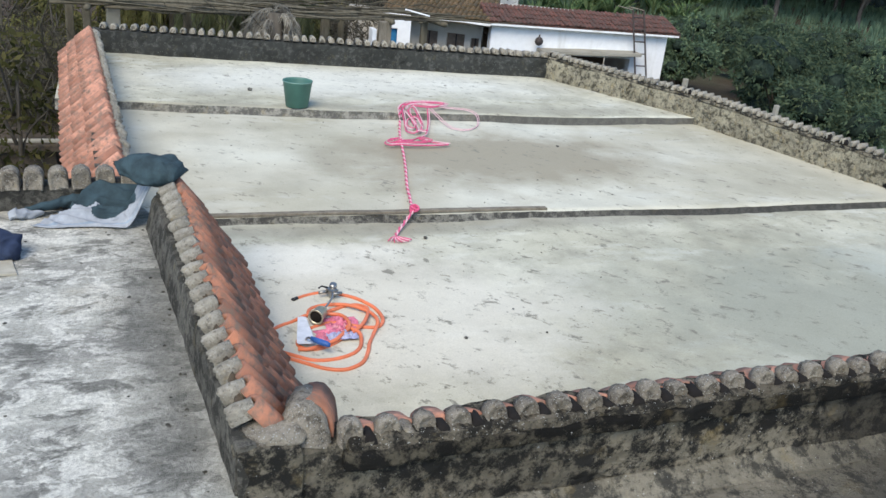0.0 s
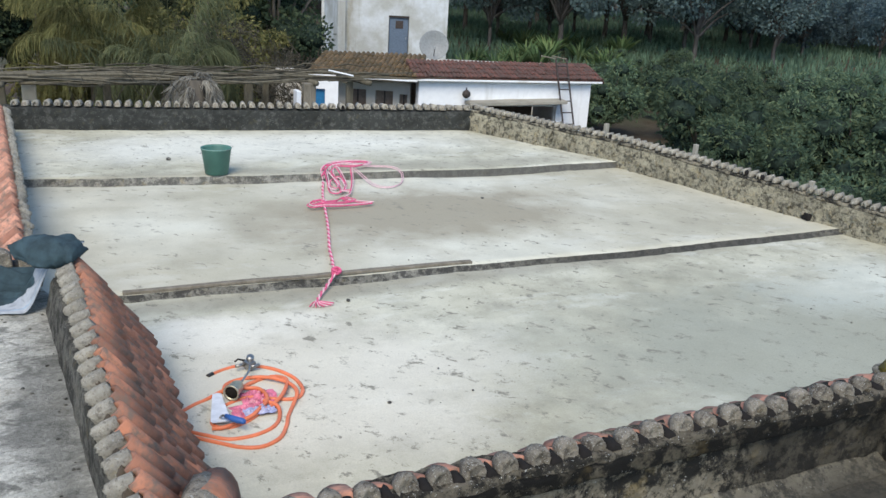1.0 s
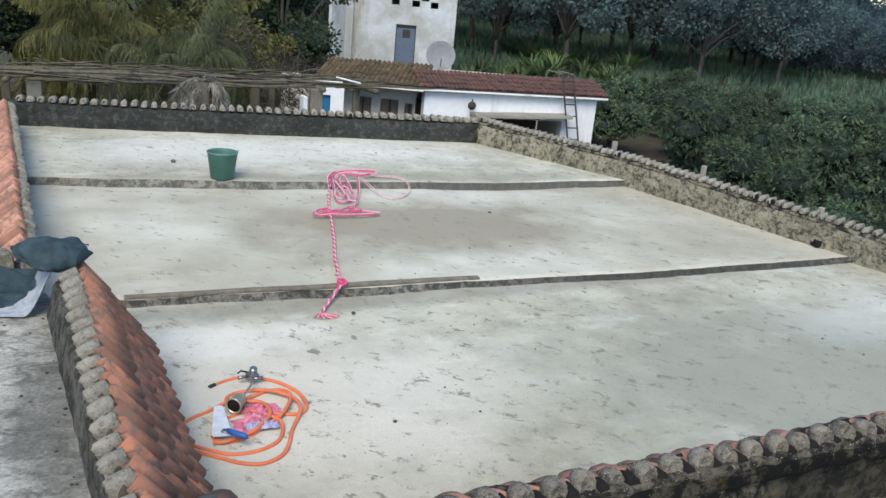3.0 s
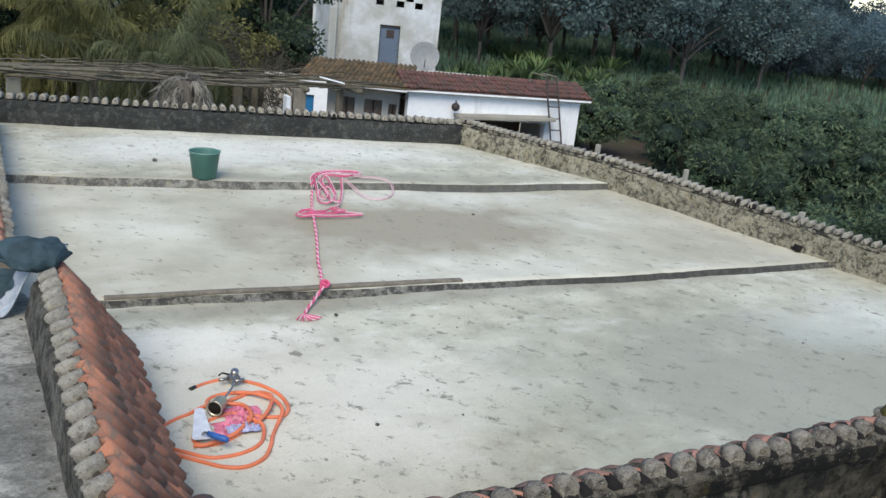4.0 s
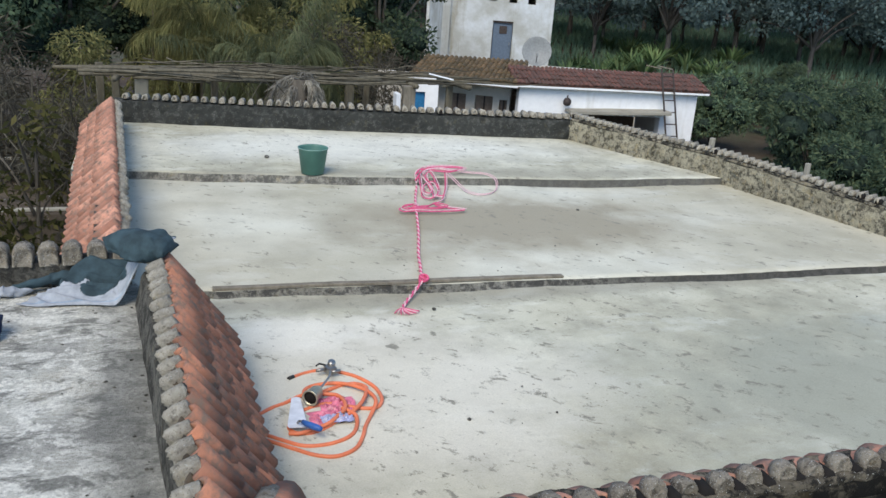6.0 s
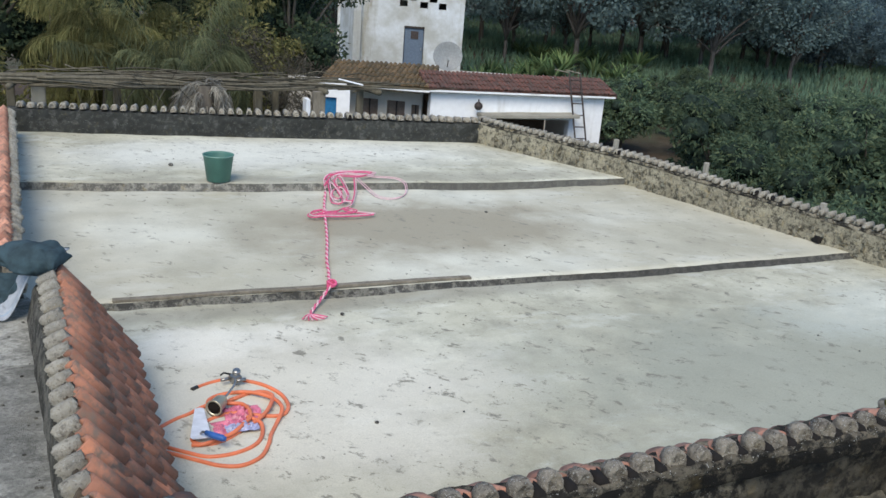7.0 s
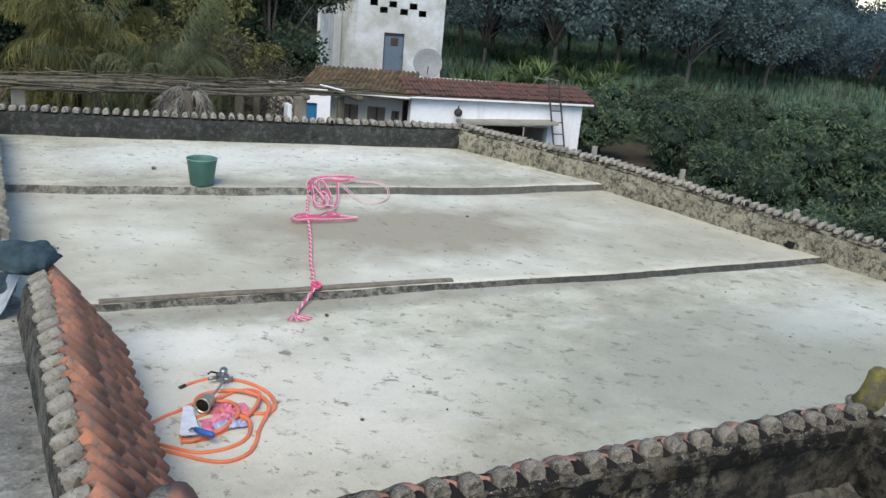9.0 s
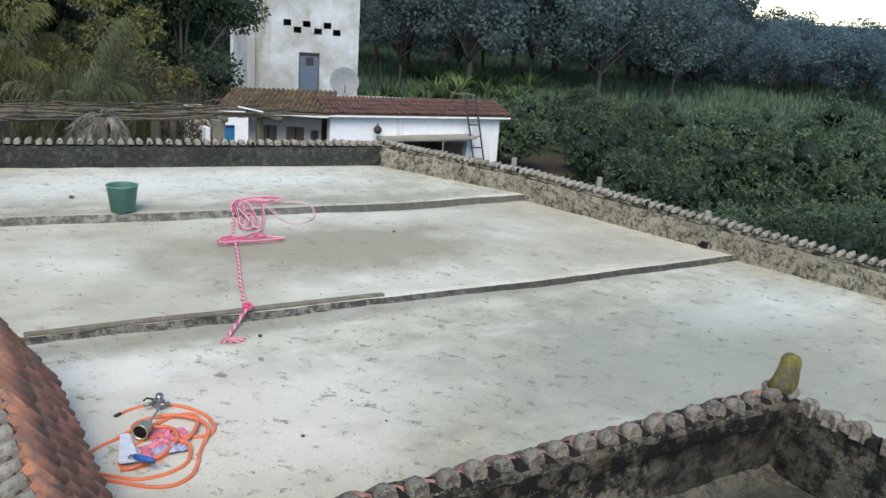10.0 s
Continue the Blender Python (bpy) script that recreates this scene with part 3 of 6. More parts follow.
# steep tile skirts: a bed of mortar under each
def bed(name, a, b, da, db, parent, drop=0.06):
    """The sloping mortar bed between a ridge a-b and the eave a+da - b+db."""
    a, b, da, db = Vector(a), Vector(b), Vector(da), Vector(db)
    dn = Vector((0, 0, -drop))
    v = [a + dn, b + dn, b + db + dn, a + da + dn]
    v += [Vector((p.x, p.y, min(0.0, a.z + da.z - 0.1))) for p in v]
    f = [(0, 1, 2, 3), (4, 7, 6, 5), (0, 4, 5, 1), (1, 5, 6, 2), (2, 6, 7, 3), (3, 7, 4, 0)]
    # dark render puts the shade between the tiles into the bed
    return put(name, mesh(name, v, f, M["wall"]), parent)


RIDGE_W = (Vector((0.308, 2.13, 0.64)), Vector((0.225, 4.3, 0.655)))
FALL_W = Vector((0.315, 0.03, -0.46))
bed("mortar_bed", RIDGE_W[0], RIDGE_W[1], FALL_W * 0.97, FALL_W * 0.97, wall_west)
RIDGE_N = (Vector((0.07, 4.78, 0.5)), Vector((-0.17, 10.3, 0.405)))
FALL_N = Vector((-0.31, 0.0, -0.3))
bed("mortar_bed", RIDGE_N[0], RIDGE_N[1], FALL_N * 0.97, FALL_N * 0.97, wall_northwest)


def tile_meshes(mat, length, r0, r1, n=4, rise=0.85):
    return [mesh("roof_tile", *barrel(length, r0, r1, 0.011, 6, rise, 0.03, i), mat, True) for i in range(n)]


def plug_meshes(mat, length, r0, r1, n=5, wobble=0.06, face=0.0, rise=0.95):
    return [mesh("mortar_plug", *lump(length, r0, r1, 7, rise, wobble, i + 3, face), mat, True) for i in range(n)]


TILES = {k: tile_meshes(M[k], 0.2, 0.036, 0.042, 4, 1.45 if k == "tile" else 1.8) for k in ("tile", "tile_pale")}
# pans take a dark brown for dirt and furrow shade
PANS = tile_meshes(M["earth_wall"], 0.2, 0.045, 0.04, 2, 0.6)
rng = random.Random(4)


def jitter(m, move=0.006, turn=2.5):
    return m @ pose(rng.uniform(-move, move), rng.uniform(-move, move), rng.uniform(-move, move) * 0.6,
                    rng.uniform(-turn, turn), rng.uniform(-turn, turn), rng.uniform(-turn, turn))


def skirt(parent, a, b, fall, spacing, kind, courses, lift=0.012):
    """Courses of barrel tiles down a slope, covers over upturned pans."""
    span = (b - a)
    n = int(span.length / spacing)
    down = fall.normalized()
    normal = span.cross(down).normalized()
    if normal.z < 0:
        normal = -normal
    run = (fall.length - 0.18) / max(1, courses - 1)
    for i in range(n + 1):
        o = a + span * ((i + 0.5) / (n + 1))
        for c in range(courses):
            p = o + down * (run * c) + normal * (lift + 0.003 * (courses - 1 - c))
            d = down + normal * 0.025
            put("roof_tile", rng.choice(TILES[kind]), parent, jitter(frame_at(p, d, normal), 0.005, 1.6))
            if i < n and kind == "tile":
                q = p + span / (n + 1) * 0.5 - normal * 0.006
                put("pan_tile", rng.choice(PANS), parent, jitter(frame_at(q, d, -normal), 0.003, 1.5))


skirt(wall_west, RIDGE_W[0], RIDGE_W[1], FALL_W, 0.112, "tile", 4)
skirt(wall_northwest, RIDGE_N[0], RIDGE_N[1], FALL_N, 0.15, "tile_pale", 3, 0.01)

# grey mortar-filled tile ends along the ridges
SMALL_CAPS = plug_meshes(M["pale_cap"], 0.07, 0.034, 0.038, 4, 0.08, 0.0, 1.2)


def caps(parent, a, b, out, spacing, meshes, lift=0.0, name="mortar_plug", turn=4.0):
    """A row of half-round ends whose faces look along out."""
    span = b - a
    n = round(span.length / spacing)
    for i in range(n + 1):
        p = a + span * (i / n) + Vector((0, 0, lift))
        put(name, rng.choice(meshes), parent, jitter(frame_at(p, -Vector(out)), 0.006, turn))


caps(wall_northwest, Vector((0.1, 4.6, 0.44)), Vector((-0.13, 10.25, 0.35)), (0.8, 0, -0.5), 0.15, SMALL_CAPS)

# the south parapet: weathered ends towards the lower roof, orange tiles behind
GREY_SHELL = tile_meshes(M["mortar"], 0.12, 0.046, 0.05, 5, 1.45)
PLUG = plug_meshes(M["mortar"], 0.1, 0.042, 0.045, 5, 0.06, 0.0, 1.5)
# black plugs stand for the shade in open tile ends
MOUTH = plug_meshes(M["hollow"], 0.06, 0.036, 0.036, 2, 0.03, 0.0, 1.4)


def ends(parent, a, b, inward, spacing, hollow=0.35, back=True, shells=None, plugs=None, fall=-0.28, up=0.0):
    """Tile ends in a row: a shell, a recessed mortar filling in most of them, and an orange tile behind."""
    shells, plugs = shells or GREY_SHELL, plugs or PLUG
    span = b - a
    n = round(span.length / spacing)
    d = (Vector(inward).normalized() + Vector((0, 0, fall))).normalized()
    for i in range(n + 1):
        p = a + span * (i / n) + Vector((0, 0, up))
        m = jitter(frame_at(p, d), 0.007, 3)
        put("roof_tile", rng.choice(shells), parent, m)
        if rng.random() > hollow:
            put("mortar_plug", rng.choice(plugs), parent, m @ pose(rng.uniform(-0.012, 0.02), 0, 0.0))
        else:
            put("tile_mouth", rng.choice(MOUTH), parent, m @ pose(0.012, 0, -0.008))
        if back:
            put("back_tile", rng.choice(TILES["tile"]), parent, m @ pose(0.045, 0, 0.02, 0, 2))




def cobble(i, r, h, length, mat="cap_mortar", nose=0.62):
    """A tile end stuffed with mortar, its rim chipped and its face sunk a little."""
    rg = random.Random(40 + i)
    verts, faces = [], []
    outline = [(1.0, 0.0), (1.0, (h - r) / h * 0.6)]
    outline += [(math.cos(math.pi * s / 12), (h - r) / h + r / h * math.sin(math.pi * s / 12)) for s in range(13)]
    outline += [(-1.0, (h - r) / h * 0.6), (-1.0, 0.0)]
    seg = len(outline) - 1
    rows = ((0.012, nose * 0.55), (0.009, nose), (0.0, nose + (1 - nose) * 0.55), (0.006, 0.95), (0.022, 1.0), (length * 0.5, 1.02), (length, 0.86))
    for x, k in rows:
        for y, z in outline:
            w = 1 + rg.uniform(-0.03, 0.03)
            verts.append((x + rg.uniform(-0.005, 0.005), r * y * w * k, h * (z * w * (0.35 + 0.65 * k)) - 0.01))
    n = seg + 1
    for j in range(len(rows) - 1):
        for s in range(seg):
            faces.append((j * n + s, j * n + s + 1, (j + 1) * n + s + 1, (j + 1) * n + s))
    faces.append(tuple(range(n - 1, -1, -1)))
    faces.append(tuple(range((len(rows) - 1) * n, len(rows) * n)))
    return mesh("tile_end", verts, faces, M[mat], True)


COBBLE = [cobble(i, 0.036, 0.084, 0.065) for i in range(6)]
GAP = plug_meshes(M["cap_mortar"], 0.07, 0.032, 0.032, 3, 0.08, 0.0, 0.9)
# black plugs for the shaded holes between tile ends
HOLE = plug_meshes(M["hollow"], 0.06, 0.027, 0.025, 2, 0.06, 0.0, 1.2)
BACK = plug_meshes(M["tile_pale"], 0.14, 0.056, 0.06, 3, 0.04, 0.0, 0.6)


def cobbles(parent, a, b, inward, spacing, hollow=0.5):
    """A row of round tile ends with black hollow plugs or mortar between them, and an orange tile behind each gap."""
    span = b - a
    n = round(span.length / spacing)
    d = Vector(inward)
    for i in range(n + 1):
        p = a + span * (i / n)
        sc = rng.uniform(0.92, 1.08)
        put("tile_end", rng.choice(COBBLE), parent, jitter(frame_at(p, d + Vector((0, 0, -0.12))), 0.008, 6) @ Matrix.Diagonal((1, sc, rng.uniform(0.9, 1.06), 1)))
        q = p + span / n * 0.5
        dark = rng.random() < hollow
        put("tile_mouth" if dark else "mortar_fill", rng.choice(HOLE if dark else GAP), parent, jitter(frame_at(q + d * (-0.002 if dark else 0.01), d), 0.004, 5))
        put("back_tile", rng.choice(BACK), parent, jitter(frame_at(q + d * 0.06 + Vector((0, 0, -0.002)), d + Vector((0, 0, -0.5))), 0.005, 3))


HEADS = [cobble(i + 20, 0.027, 0.055, 0.085, "pale_cap", 0.5) for i in range(6)]
caps(wall_west, Vector((0.276, 2.19, 0.608)), Vector((0.199, 4.24, 0.627)), (-0.84, 0, -0.5), 0.112, HEADS, 0.0, "tile_head", 5.0)


cobbles(wall_south, Vector((0.63, 2.09, 0.532)), Vector((3.3, 2.105, 0.532)), (0, 1, 0), 0.1225, 0.92)
cobbles(wall_inner, Vector((3.36, 2.02, 0.52)), Vector((3.36, -2.8, 0.52)), (1, 0, 0), 0.135, 0.4)
FAR_SHELL = tile_meshes(M["pale_cap"], 0.24, 0.035, 0.035, 4, 1.9)
FAR_PLUG = plug_meshes(M["cap_mortar"], 0.1, 0.031, 0.031, 5, 0.06, 0.0, 1.9)
EAST_SHELL = tile_meshes(M["pale_cap"], 0.13, 0.023, 0.022, 4, 2.3)
EAST_PLUG = plug_meshes(M["pale_cap"], 0.1, 0.02, 0.02, 5, 0.05, 0.0, 2.3)
TALL = [cobble(i + 9, 0.048, 0.115, 0.13) for i in range(4)]
ends(wall_north, Vector((-0.08, 10.56, 0.36)), Vector((5.14, 9.74, 0.35)), (0.16, 1, 0), 0.107, 0.02, False, FAR_SHELL, FAR_PLUG, -0.12, 0.022)
caps(wall_branch, Vector((-3.9, 4.6, 0.53)), Vector((0.06, 4.58, 0.53)), (0, -1, 0.1), 0.117, TALL, 0.0, "tile_end")
for pa, pb in zip(EAST, EAST[1:]):
    va, vb = Vector((pa[0], pa[1], pa[5])), Vector((pb[0], pb[1], pb[5]))
    if (vb - va).length > 0.3:
        vb2 = va + (vb - va) * (1 - 0.08 / (vb - va).length)
        bm = box_bm((vb2 - va).length, 0.12, 0.03, 0.008)
        put("mortar_bed", from_bm("mortar_bed", bm, M["wall"]), wall_east, frame_at((va + vb2) / 2 + Vector((0.06, 0.02, 0.004)), vb2 - va))
        ends(wall_east, va, vb2, (1.0, (va - vb).x / (va - vb).y * -1.0, 0), 0.088, 0.1, False, EAST_SHELL, EAST_PLUG, 0.02, 0.045)

# rubble showing through the render of the east parapet
STONES = []
for i in range(6):
    bm = bmesh.new()
    bmesh.ops.create_cube(bm, size=1)
    bmesh.ops.bevel(bm, geom=bm.edges[:], offset=0.22, segments=1, affect="EDGES")
    roughen(bm, 0.16, 1.4, seed=i * 3.1)
    STONES.append(from_bm("stone", bm, M["stone_block"]))
for pa, pb in zip(EAST[:3], EAST[1:4]):
    length = math.dist(pa[:2], pb[:2])
    for i in range(int(length / 0.045)):
        t = rng.random()
        x, y, _, _, z0, z1 = (u + (v - u) * t for u, v in zip(pa, pb))
        z = rng.uniform(0.02, z1 - 0.03)
        s = rng.uniform(0.04, 0.085)
        put("stone", rng.choice(STONES), wall_east, pose(x + 0.008, y, z, rng.uniform(-20, 20), rng.uniform(-20, 20), 70 + rng.uniform(-20, 20))
            @ Matrix.Diagonal((s * 1.3, 0.022, s * 0.7, 1)))

# black band and broken ledge under the tile ends of the south parapet
bm = box_bm(2.75, 0.05, 0.06, 0.012, (0, 0, 0))
bmesh.ops.subdivide_edges(bm, edges=[e for e in bm.edges if abs(e.verts[0].co.x - e.verts[1].co.x) > 1], cuts=50)
roughen(bm, 0.012, 9, seed=2)
put("ledge", from_bm("ledge", bm, M["black_render"]), wall_south, pose(1.98, 2.095, 0.455, 0, 0, 0.2))
bm = box_bm(2.72, 0.06, 0.045, 0.014, (0, 0, 0))
bmesh.ops.subdivide_edges(bm, edges=[e for e in bm.edges if abs(e.verts[0].co.x - e.verts[1].co.x) > 1], cuts=70)
roughen(bm, 0.018, 14, seed=5)
put("mortar_bed", from_bm("mortar_bed", bm, M["mortar_dark"]), wall_south, pose(1.98, 2.112, 0.503, 0, 0, 0.2))
bm = box_bm(2.9, 0.11, 0.07, 0.02, (0, 0, 0))
bmesh.ops.subdivide_edges(bm, edges=[e for e in bm.edges if abs(e.verts[0].co.x - e.verts[1].co.x) > 1], cuts=50)
for v in bm.verts:
    if v.co.z > 0.03 and v.co.y < 0:
        v.co.z -= 0.045
roughen(bm, 0.014, 4.5, seed=8)
put("fillet", from_bm("fillet", bm, M["near_roof"]), wall_south, pose(1.9, 2.07, 0.155, 0, 0, 0.4))

# corner: a block of old render closes the two walls, with mortar swept up over a large tile
bm = box_bm(0.2, 0.16, 0.54, 0.02)
roughen(bm, 0.02, 8, 5, seed=3)
put("corner_block", from_bm("corner_block", bm, M["wall"]), wall_south, pose(0.38, 2.165, 0.02, 0, 0, -2))
verts, faces = lump(0.24, 0.085, 0.078, 14, 1.65, 0.04, 5)
put("corner_mortar", mesh("corner_mortar", verts, faces, M["cap_mortar"], True), wall_south, frame_at((0.485, 2.13, 0.52), (0.25, 1, -0.28)))
verts, faces = barrel(0.26, 0.082, 0.08, 0.014, 10, 1.62, 0.03, 2)
put("corner_tile", mesh("corner_tile", verts, faces, M["tile"], True), wall_south, frame_at((0.51, 2.175, 0.512), (0.32, 1, -0.36)))
bm = bmesh.new()
bmesh.ops.create_icosphere(bm, subdivisions=4, radius=1)
for v in bm.verts:
    v.co = Vector((v.co.x * 0.11, v.co.y * 0.06, v.co.z * 0.05))
roughen(bm, 0.016, 12, seed=4)
roughen(bm, 0.008, 34, seed=2)
put("corner_mortar", from_bm("corner_mortar", bm, M["cap_mortar"], True), wall_south, pose(0.4, 2.16, 0.555))

# battered foot of the west parapet, lumpy with old mortar
verts, faces = [], []
for i in range(76):
    t = i / 75
    x, y = 0.282 - 0.105 * t, 2.1 + 2.2 * t
    for dx, z in ((0.012, 0.38), (-0.036, 0.385), (-0.03, 0.43), (-0.022, 0.49), (-0.012, 0.55), (-0.004, 0.578), (0.012, 0.58)):
        d = noise.noise_vector(Vector((x * 9, y * 9, z * 14))) * 0.008
        lean = dx * (0.1 + 1.6 * t) if dx < 0 else dx
        verts.append((x + lean + (d.x if dx < 0.01 else 0), y + d.y * (0 < i < 75), z + (d.z if z > 0.4 else 0)))
for i in range(75):
    faces += [(i * 7 + k, (i + 1) * 7 + k, (i + 1) * 7 + (k + 1) % 7, i * 7 + (k + 1) % 7) for k in range(7)]
faces += [tuple(range(6, -1, -1)), tuple(range(75 * 7, 76 * 7))]
put("foot", mesh("foot", verts, faces, M["wall_side"]), wall_west)
# rain outlet at the east parapet's foot, a black block for its shaded opening
put("outlet", from_bm("outlet", box_bm(0.05, 0.1, 0.06, 0.008), M["hollow"]), wall_east, pose(6.6, 5.5, 0.045, 0, 0, -13), "rain outlet, a black block for its shaded opening")

# finial: an upended ridge tile bedded in mortar where the two parapets meet
finial = empty("corner_finial", pose(3.44, 2.19, 0.54))
verts, faces = lathe([(0.0, 0.0), (0.1, 0.0), (0.09, 0.06), (0.075, 0.13), (0.064, 0.18), (0.045, 0.21), (0.02, 0.22), (0.0, 0.222)], 18)
verts = [(x, y * 0.75, z) for x, y, z in verts]
verts = [Vector(p) + noise.noise_vector(Vector(p) * 14) * 0.014 for p in verts]
put("upright_tile", mesh("upright_tile", verts, faces, M["moss"], True), finial, pose(0, 0, 0, 6, 8, 20) @ Matrix.Diagonal((0.85, 0.85, 0.83, 1)), "yellow-green mossy upright tile")
bm = bmesh.new()
bmesh.ops.create_icosphere(bm, subdivisions=3, radius=0.085)
for v in bm.verts:
    v.co.z *= 0.35
roughen(bm, 0.012, 9)
put("mortar_bed", from_bm("mortar_bed", bm, M["mortar"], True), finial, pose(0.0, 0.0, 0.0))
tagged(finial, "upended ridge tile with yellow moss at the parapet corner", "finial")


# ---- things on the terrace ----
def bucket():
    e = empty("bucket", pose(1.655, 8.09, Z3 + 0.006) @ Matrix.Scale(0.96, 4))
    prof = [(0.0, 0.006), (0.098, 0.006), (0.104, 0.0), (0.112, 0.004), (0.144, 0.245), (0.15, 0.25), (0.151, 0.262), (0.145, 0.264), (0.14, 0.245), (0.106, 0.014), (0.0, 0.012)]
    put("body", mesh("body", *lathe(prof, 36), M["bucket"], True), e)
    for z, r in ((0.258, 0.1475),):
        v, f = tube([(r * math.cos(a * math.pi / 18), r * math.sin(a * math.pi / 18), z) for a in range(37)], 0.004, 6)
        put("rim", mesh("rim", v, f, M["rim_highlight"], True), e, None, "rim paled by a highlight in its colour")
    pts = spline([(-0.15, 0, 0.205), (-0.148, 0.05, 0.2), (-0.1, 0.115, 0.19), (0, 0.15, 0.18), (0.1, 0.115, 0.19), (0.148, 0.05, 0.2), (0.15, 0, 0.205)], 6)
    v, f = tube(pts, 0.0025, 6)
    put("handle", mesh("handle", v, f, M["steel"], True), e)
    return tagged(e, "dark green plastic builder's bucket standing empty on the screed", "bucket")


bucket()

# batten along the edge of the first step
bm = box_bm(2.42, 0.045, 0.02, 0.004)
bmesh.ops.subdivide_edges(bm, edges=[e for e in bm.edges if abs(e.verts[0].co.x - e.verts[1].co.x) > 1], cuts=24)
roughen(bm, 0.006, 2.0)
tagged(new("wooden_batten", from_bm("wooden_batten", bm, M["wood"])), "long grey weathered batten lying along the step edge", "batten").matrix_basis = pose(1.76, 5.315, Z2 + 0.004, 0, 0, -1.7)


def strand(name, pts, r, mat, parent, seg=7):
    v, f = tube(pts, r, seg)
    return put(name, mesh(name, v, f, mat, True), parent)


def twisted(name, pts, r, helix, pitch, parent):
    """Two strands laid round one another along a line."""
    line = spline(pts, 14)
    fine = []
    for a, b in zip(line, line[1:]):
        for k in range(3):
            fine.append(a.lerp(b, k / 3))
    fine.append(line[-1])
    for s, mat in ((0, M["rope"]), (math.pi, M["rope2"])):
        out, run = [], 0.0
        for i, p in enumerate(fine):
            d = (fine[min(i + 1, len(fine) - 1)] - fine[max(i - 1, 0)]).normalized()
            if i:
                run += (p - fine[i - 1]).length
            side = d.cross(Vector((0, 0, 1))).normalized()
            a = 2 * math.pi * run / pitch + s
            out.append(p + side * (math.cos(a) * helix) + Vector((0, 0, 1)) * (math.sin(a) * helix + helix))
        strand(name, out, r, mat, parent)


rope = empty("rope", pose(0, 0, 0))
twisted("doubled_rope", [(1.69, 4.95, 0.012), (1.75, 5.06, 0.012), (1.85, 5.2, 0.03), (1.92, 5.28, 0.075), (1.95, 5.42, 0.065), (2.0, 5.6, 0.05), (2.06, 5.85, 0.047),
                         (2.17, 6.22, 0.047), (2.27, 6.58, 0.047), (2.36, 6.94, 0.06), (2.47, 7.34, 0.05), (2.59, 7.72, 0.07)], 0.0062, 0.0068, 0.11, rope)
# frayed end, knot, and the tangle on and below the second step
for i in range(9):
    a = 3.6 + i * 0.3
    strand("frayed_end", spline([(1.69, 4.95, 0.02), (1.69 + 0.04 * math.cos(a), 4.95 + 0.05 * math.sin(a), 0.018), (1.69 + 0.09 * math.cos(a) + 0.02, 4.93 + 0.06 * math.sin(a), 0.008)], 4), 0.004, M["rope2"] if i % 2 else M["rope"], rope, 5)
for k in range(3):
    strand("knot", [(1.93 + 0.03 * math.cos(a * 0.5 + k), 5.28 + 0.03 * math.sin(a * 0.5 + k), 0.075 + 0.009 * k + 0.009 * math.sin(a * 0.7)) for a in range(14)], 0.008, M["rope"], rope)
LOOPS = [
    [(2.6, 7.76, 0.09), (2.66, 8.0, 0.14), (2.8, 8.16, 0.15), (2.99, 8.2, 0.15), (3.13, 8.16, 0.15), (3.2, 8.06, 0.15), (3.04, 7.97, 0.16), (2.9, 8.04, 0.165), (2.74, 7.96, 0.165), (2.7, 7.88, 0.15)],
    [(2.6, 7.8, 0.11), (2.76, 8.06, 0.15), (2.95, 8.1, 0.16), (3.16, 8.08, 0.155), (3.0, 7.92, 0.16), (2.86, 7.95, 0.16), (2.72, 8.04, 0.155), (2.64, 7.92, 0.14)],
    [(2.66, 7.89, 0.14), (2.6, 7.6, 0.08), (2.55, 7.38, 0.065), (2.6, 7.3, 0.065), (2.66, 7.4, 0.075), (2.7, 7.68, 0.08), (2.72, 7.86, 0.14), (2.78, 7.9, 0.16), (2.78, 7.66, 0.085), (2.7, 7.4, 0.075), (2.62, 7.28, 0.08)],
    [(2.68, 7.85, 0.14), (2.7, 7.6, 0.08), (2.62, 7.42, 0.075), (2.58, 7.5, 0.08), (2.66, 7.7, 0.09), (2.76, 7.74, 0.1), (2.74, 7.5, 0.075), (2.66, 7.34, 0.08), (2.72, 7.3, 0.08)],
    [(2.93, 7.9, 0.15), (2.9, 7.78, 0.1), (2.84, 7.6, 0.07), (2.76, 7.4, 0.07), (2.68, 7.22, 0.07), (2.58, 7.1, 0.07), (2.62, 6.99, 0.075), (2.74, 6.93, 0.07), (2.79, 6.9, 0.07), (2.66, 6.88, 0.07), (2.48, 6.88, 0.07), (2.34, 6.89, 0.075), (2.24, 6.9, 0.07), (2.22, 6.98, 0.07), (2.32, 7.07, 0.075), (2.39, 7.03, 0.08), (2.33, 6.94, 0.08)],
    [(2.3, 6.96, 0.08), (2.4, 6.97, 0.085), (2.48, 7.0, 0.08), (2.57, 7.08, 0.08), (2.65, 6.98, 0.08), (2.55, 6.93, 0.08), (2.4, 6.92, 0.085), (2.28, 6.94, 0.08), (2.26, 7.02, 0.08), (2.35, 7.04, 0.085)],
    [(2.95, 7.88, 0.15), (3.02, 7.7, 0.075), (3.04, 7.52, 0.06), (3.12, 7.42, 0.06), (3.25, 7.46, 0.06), (3.37, 7.62, 0.06), (3.42, 7.78, 0.11), (3.36, 7.88, 0.14), (3.2, 7.96, 0.14), (3.08, 8.0, 0.145)],
]
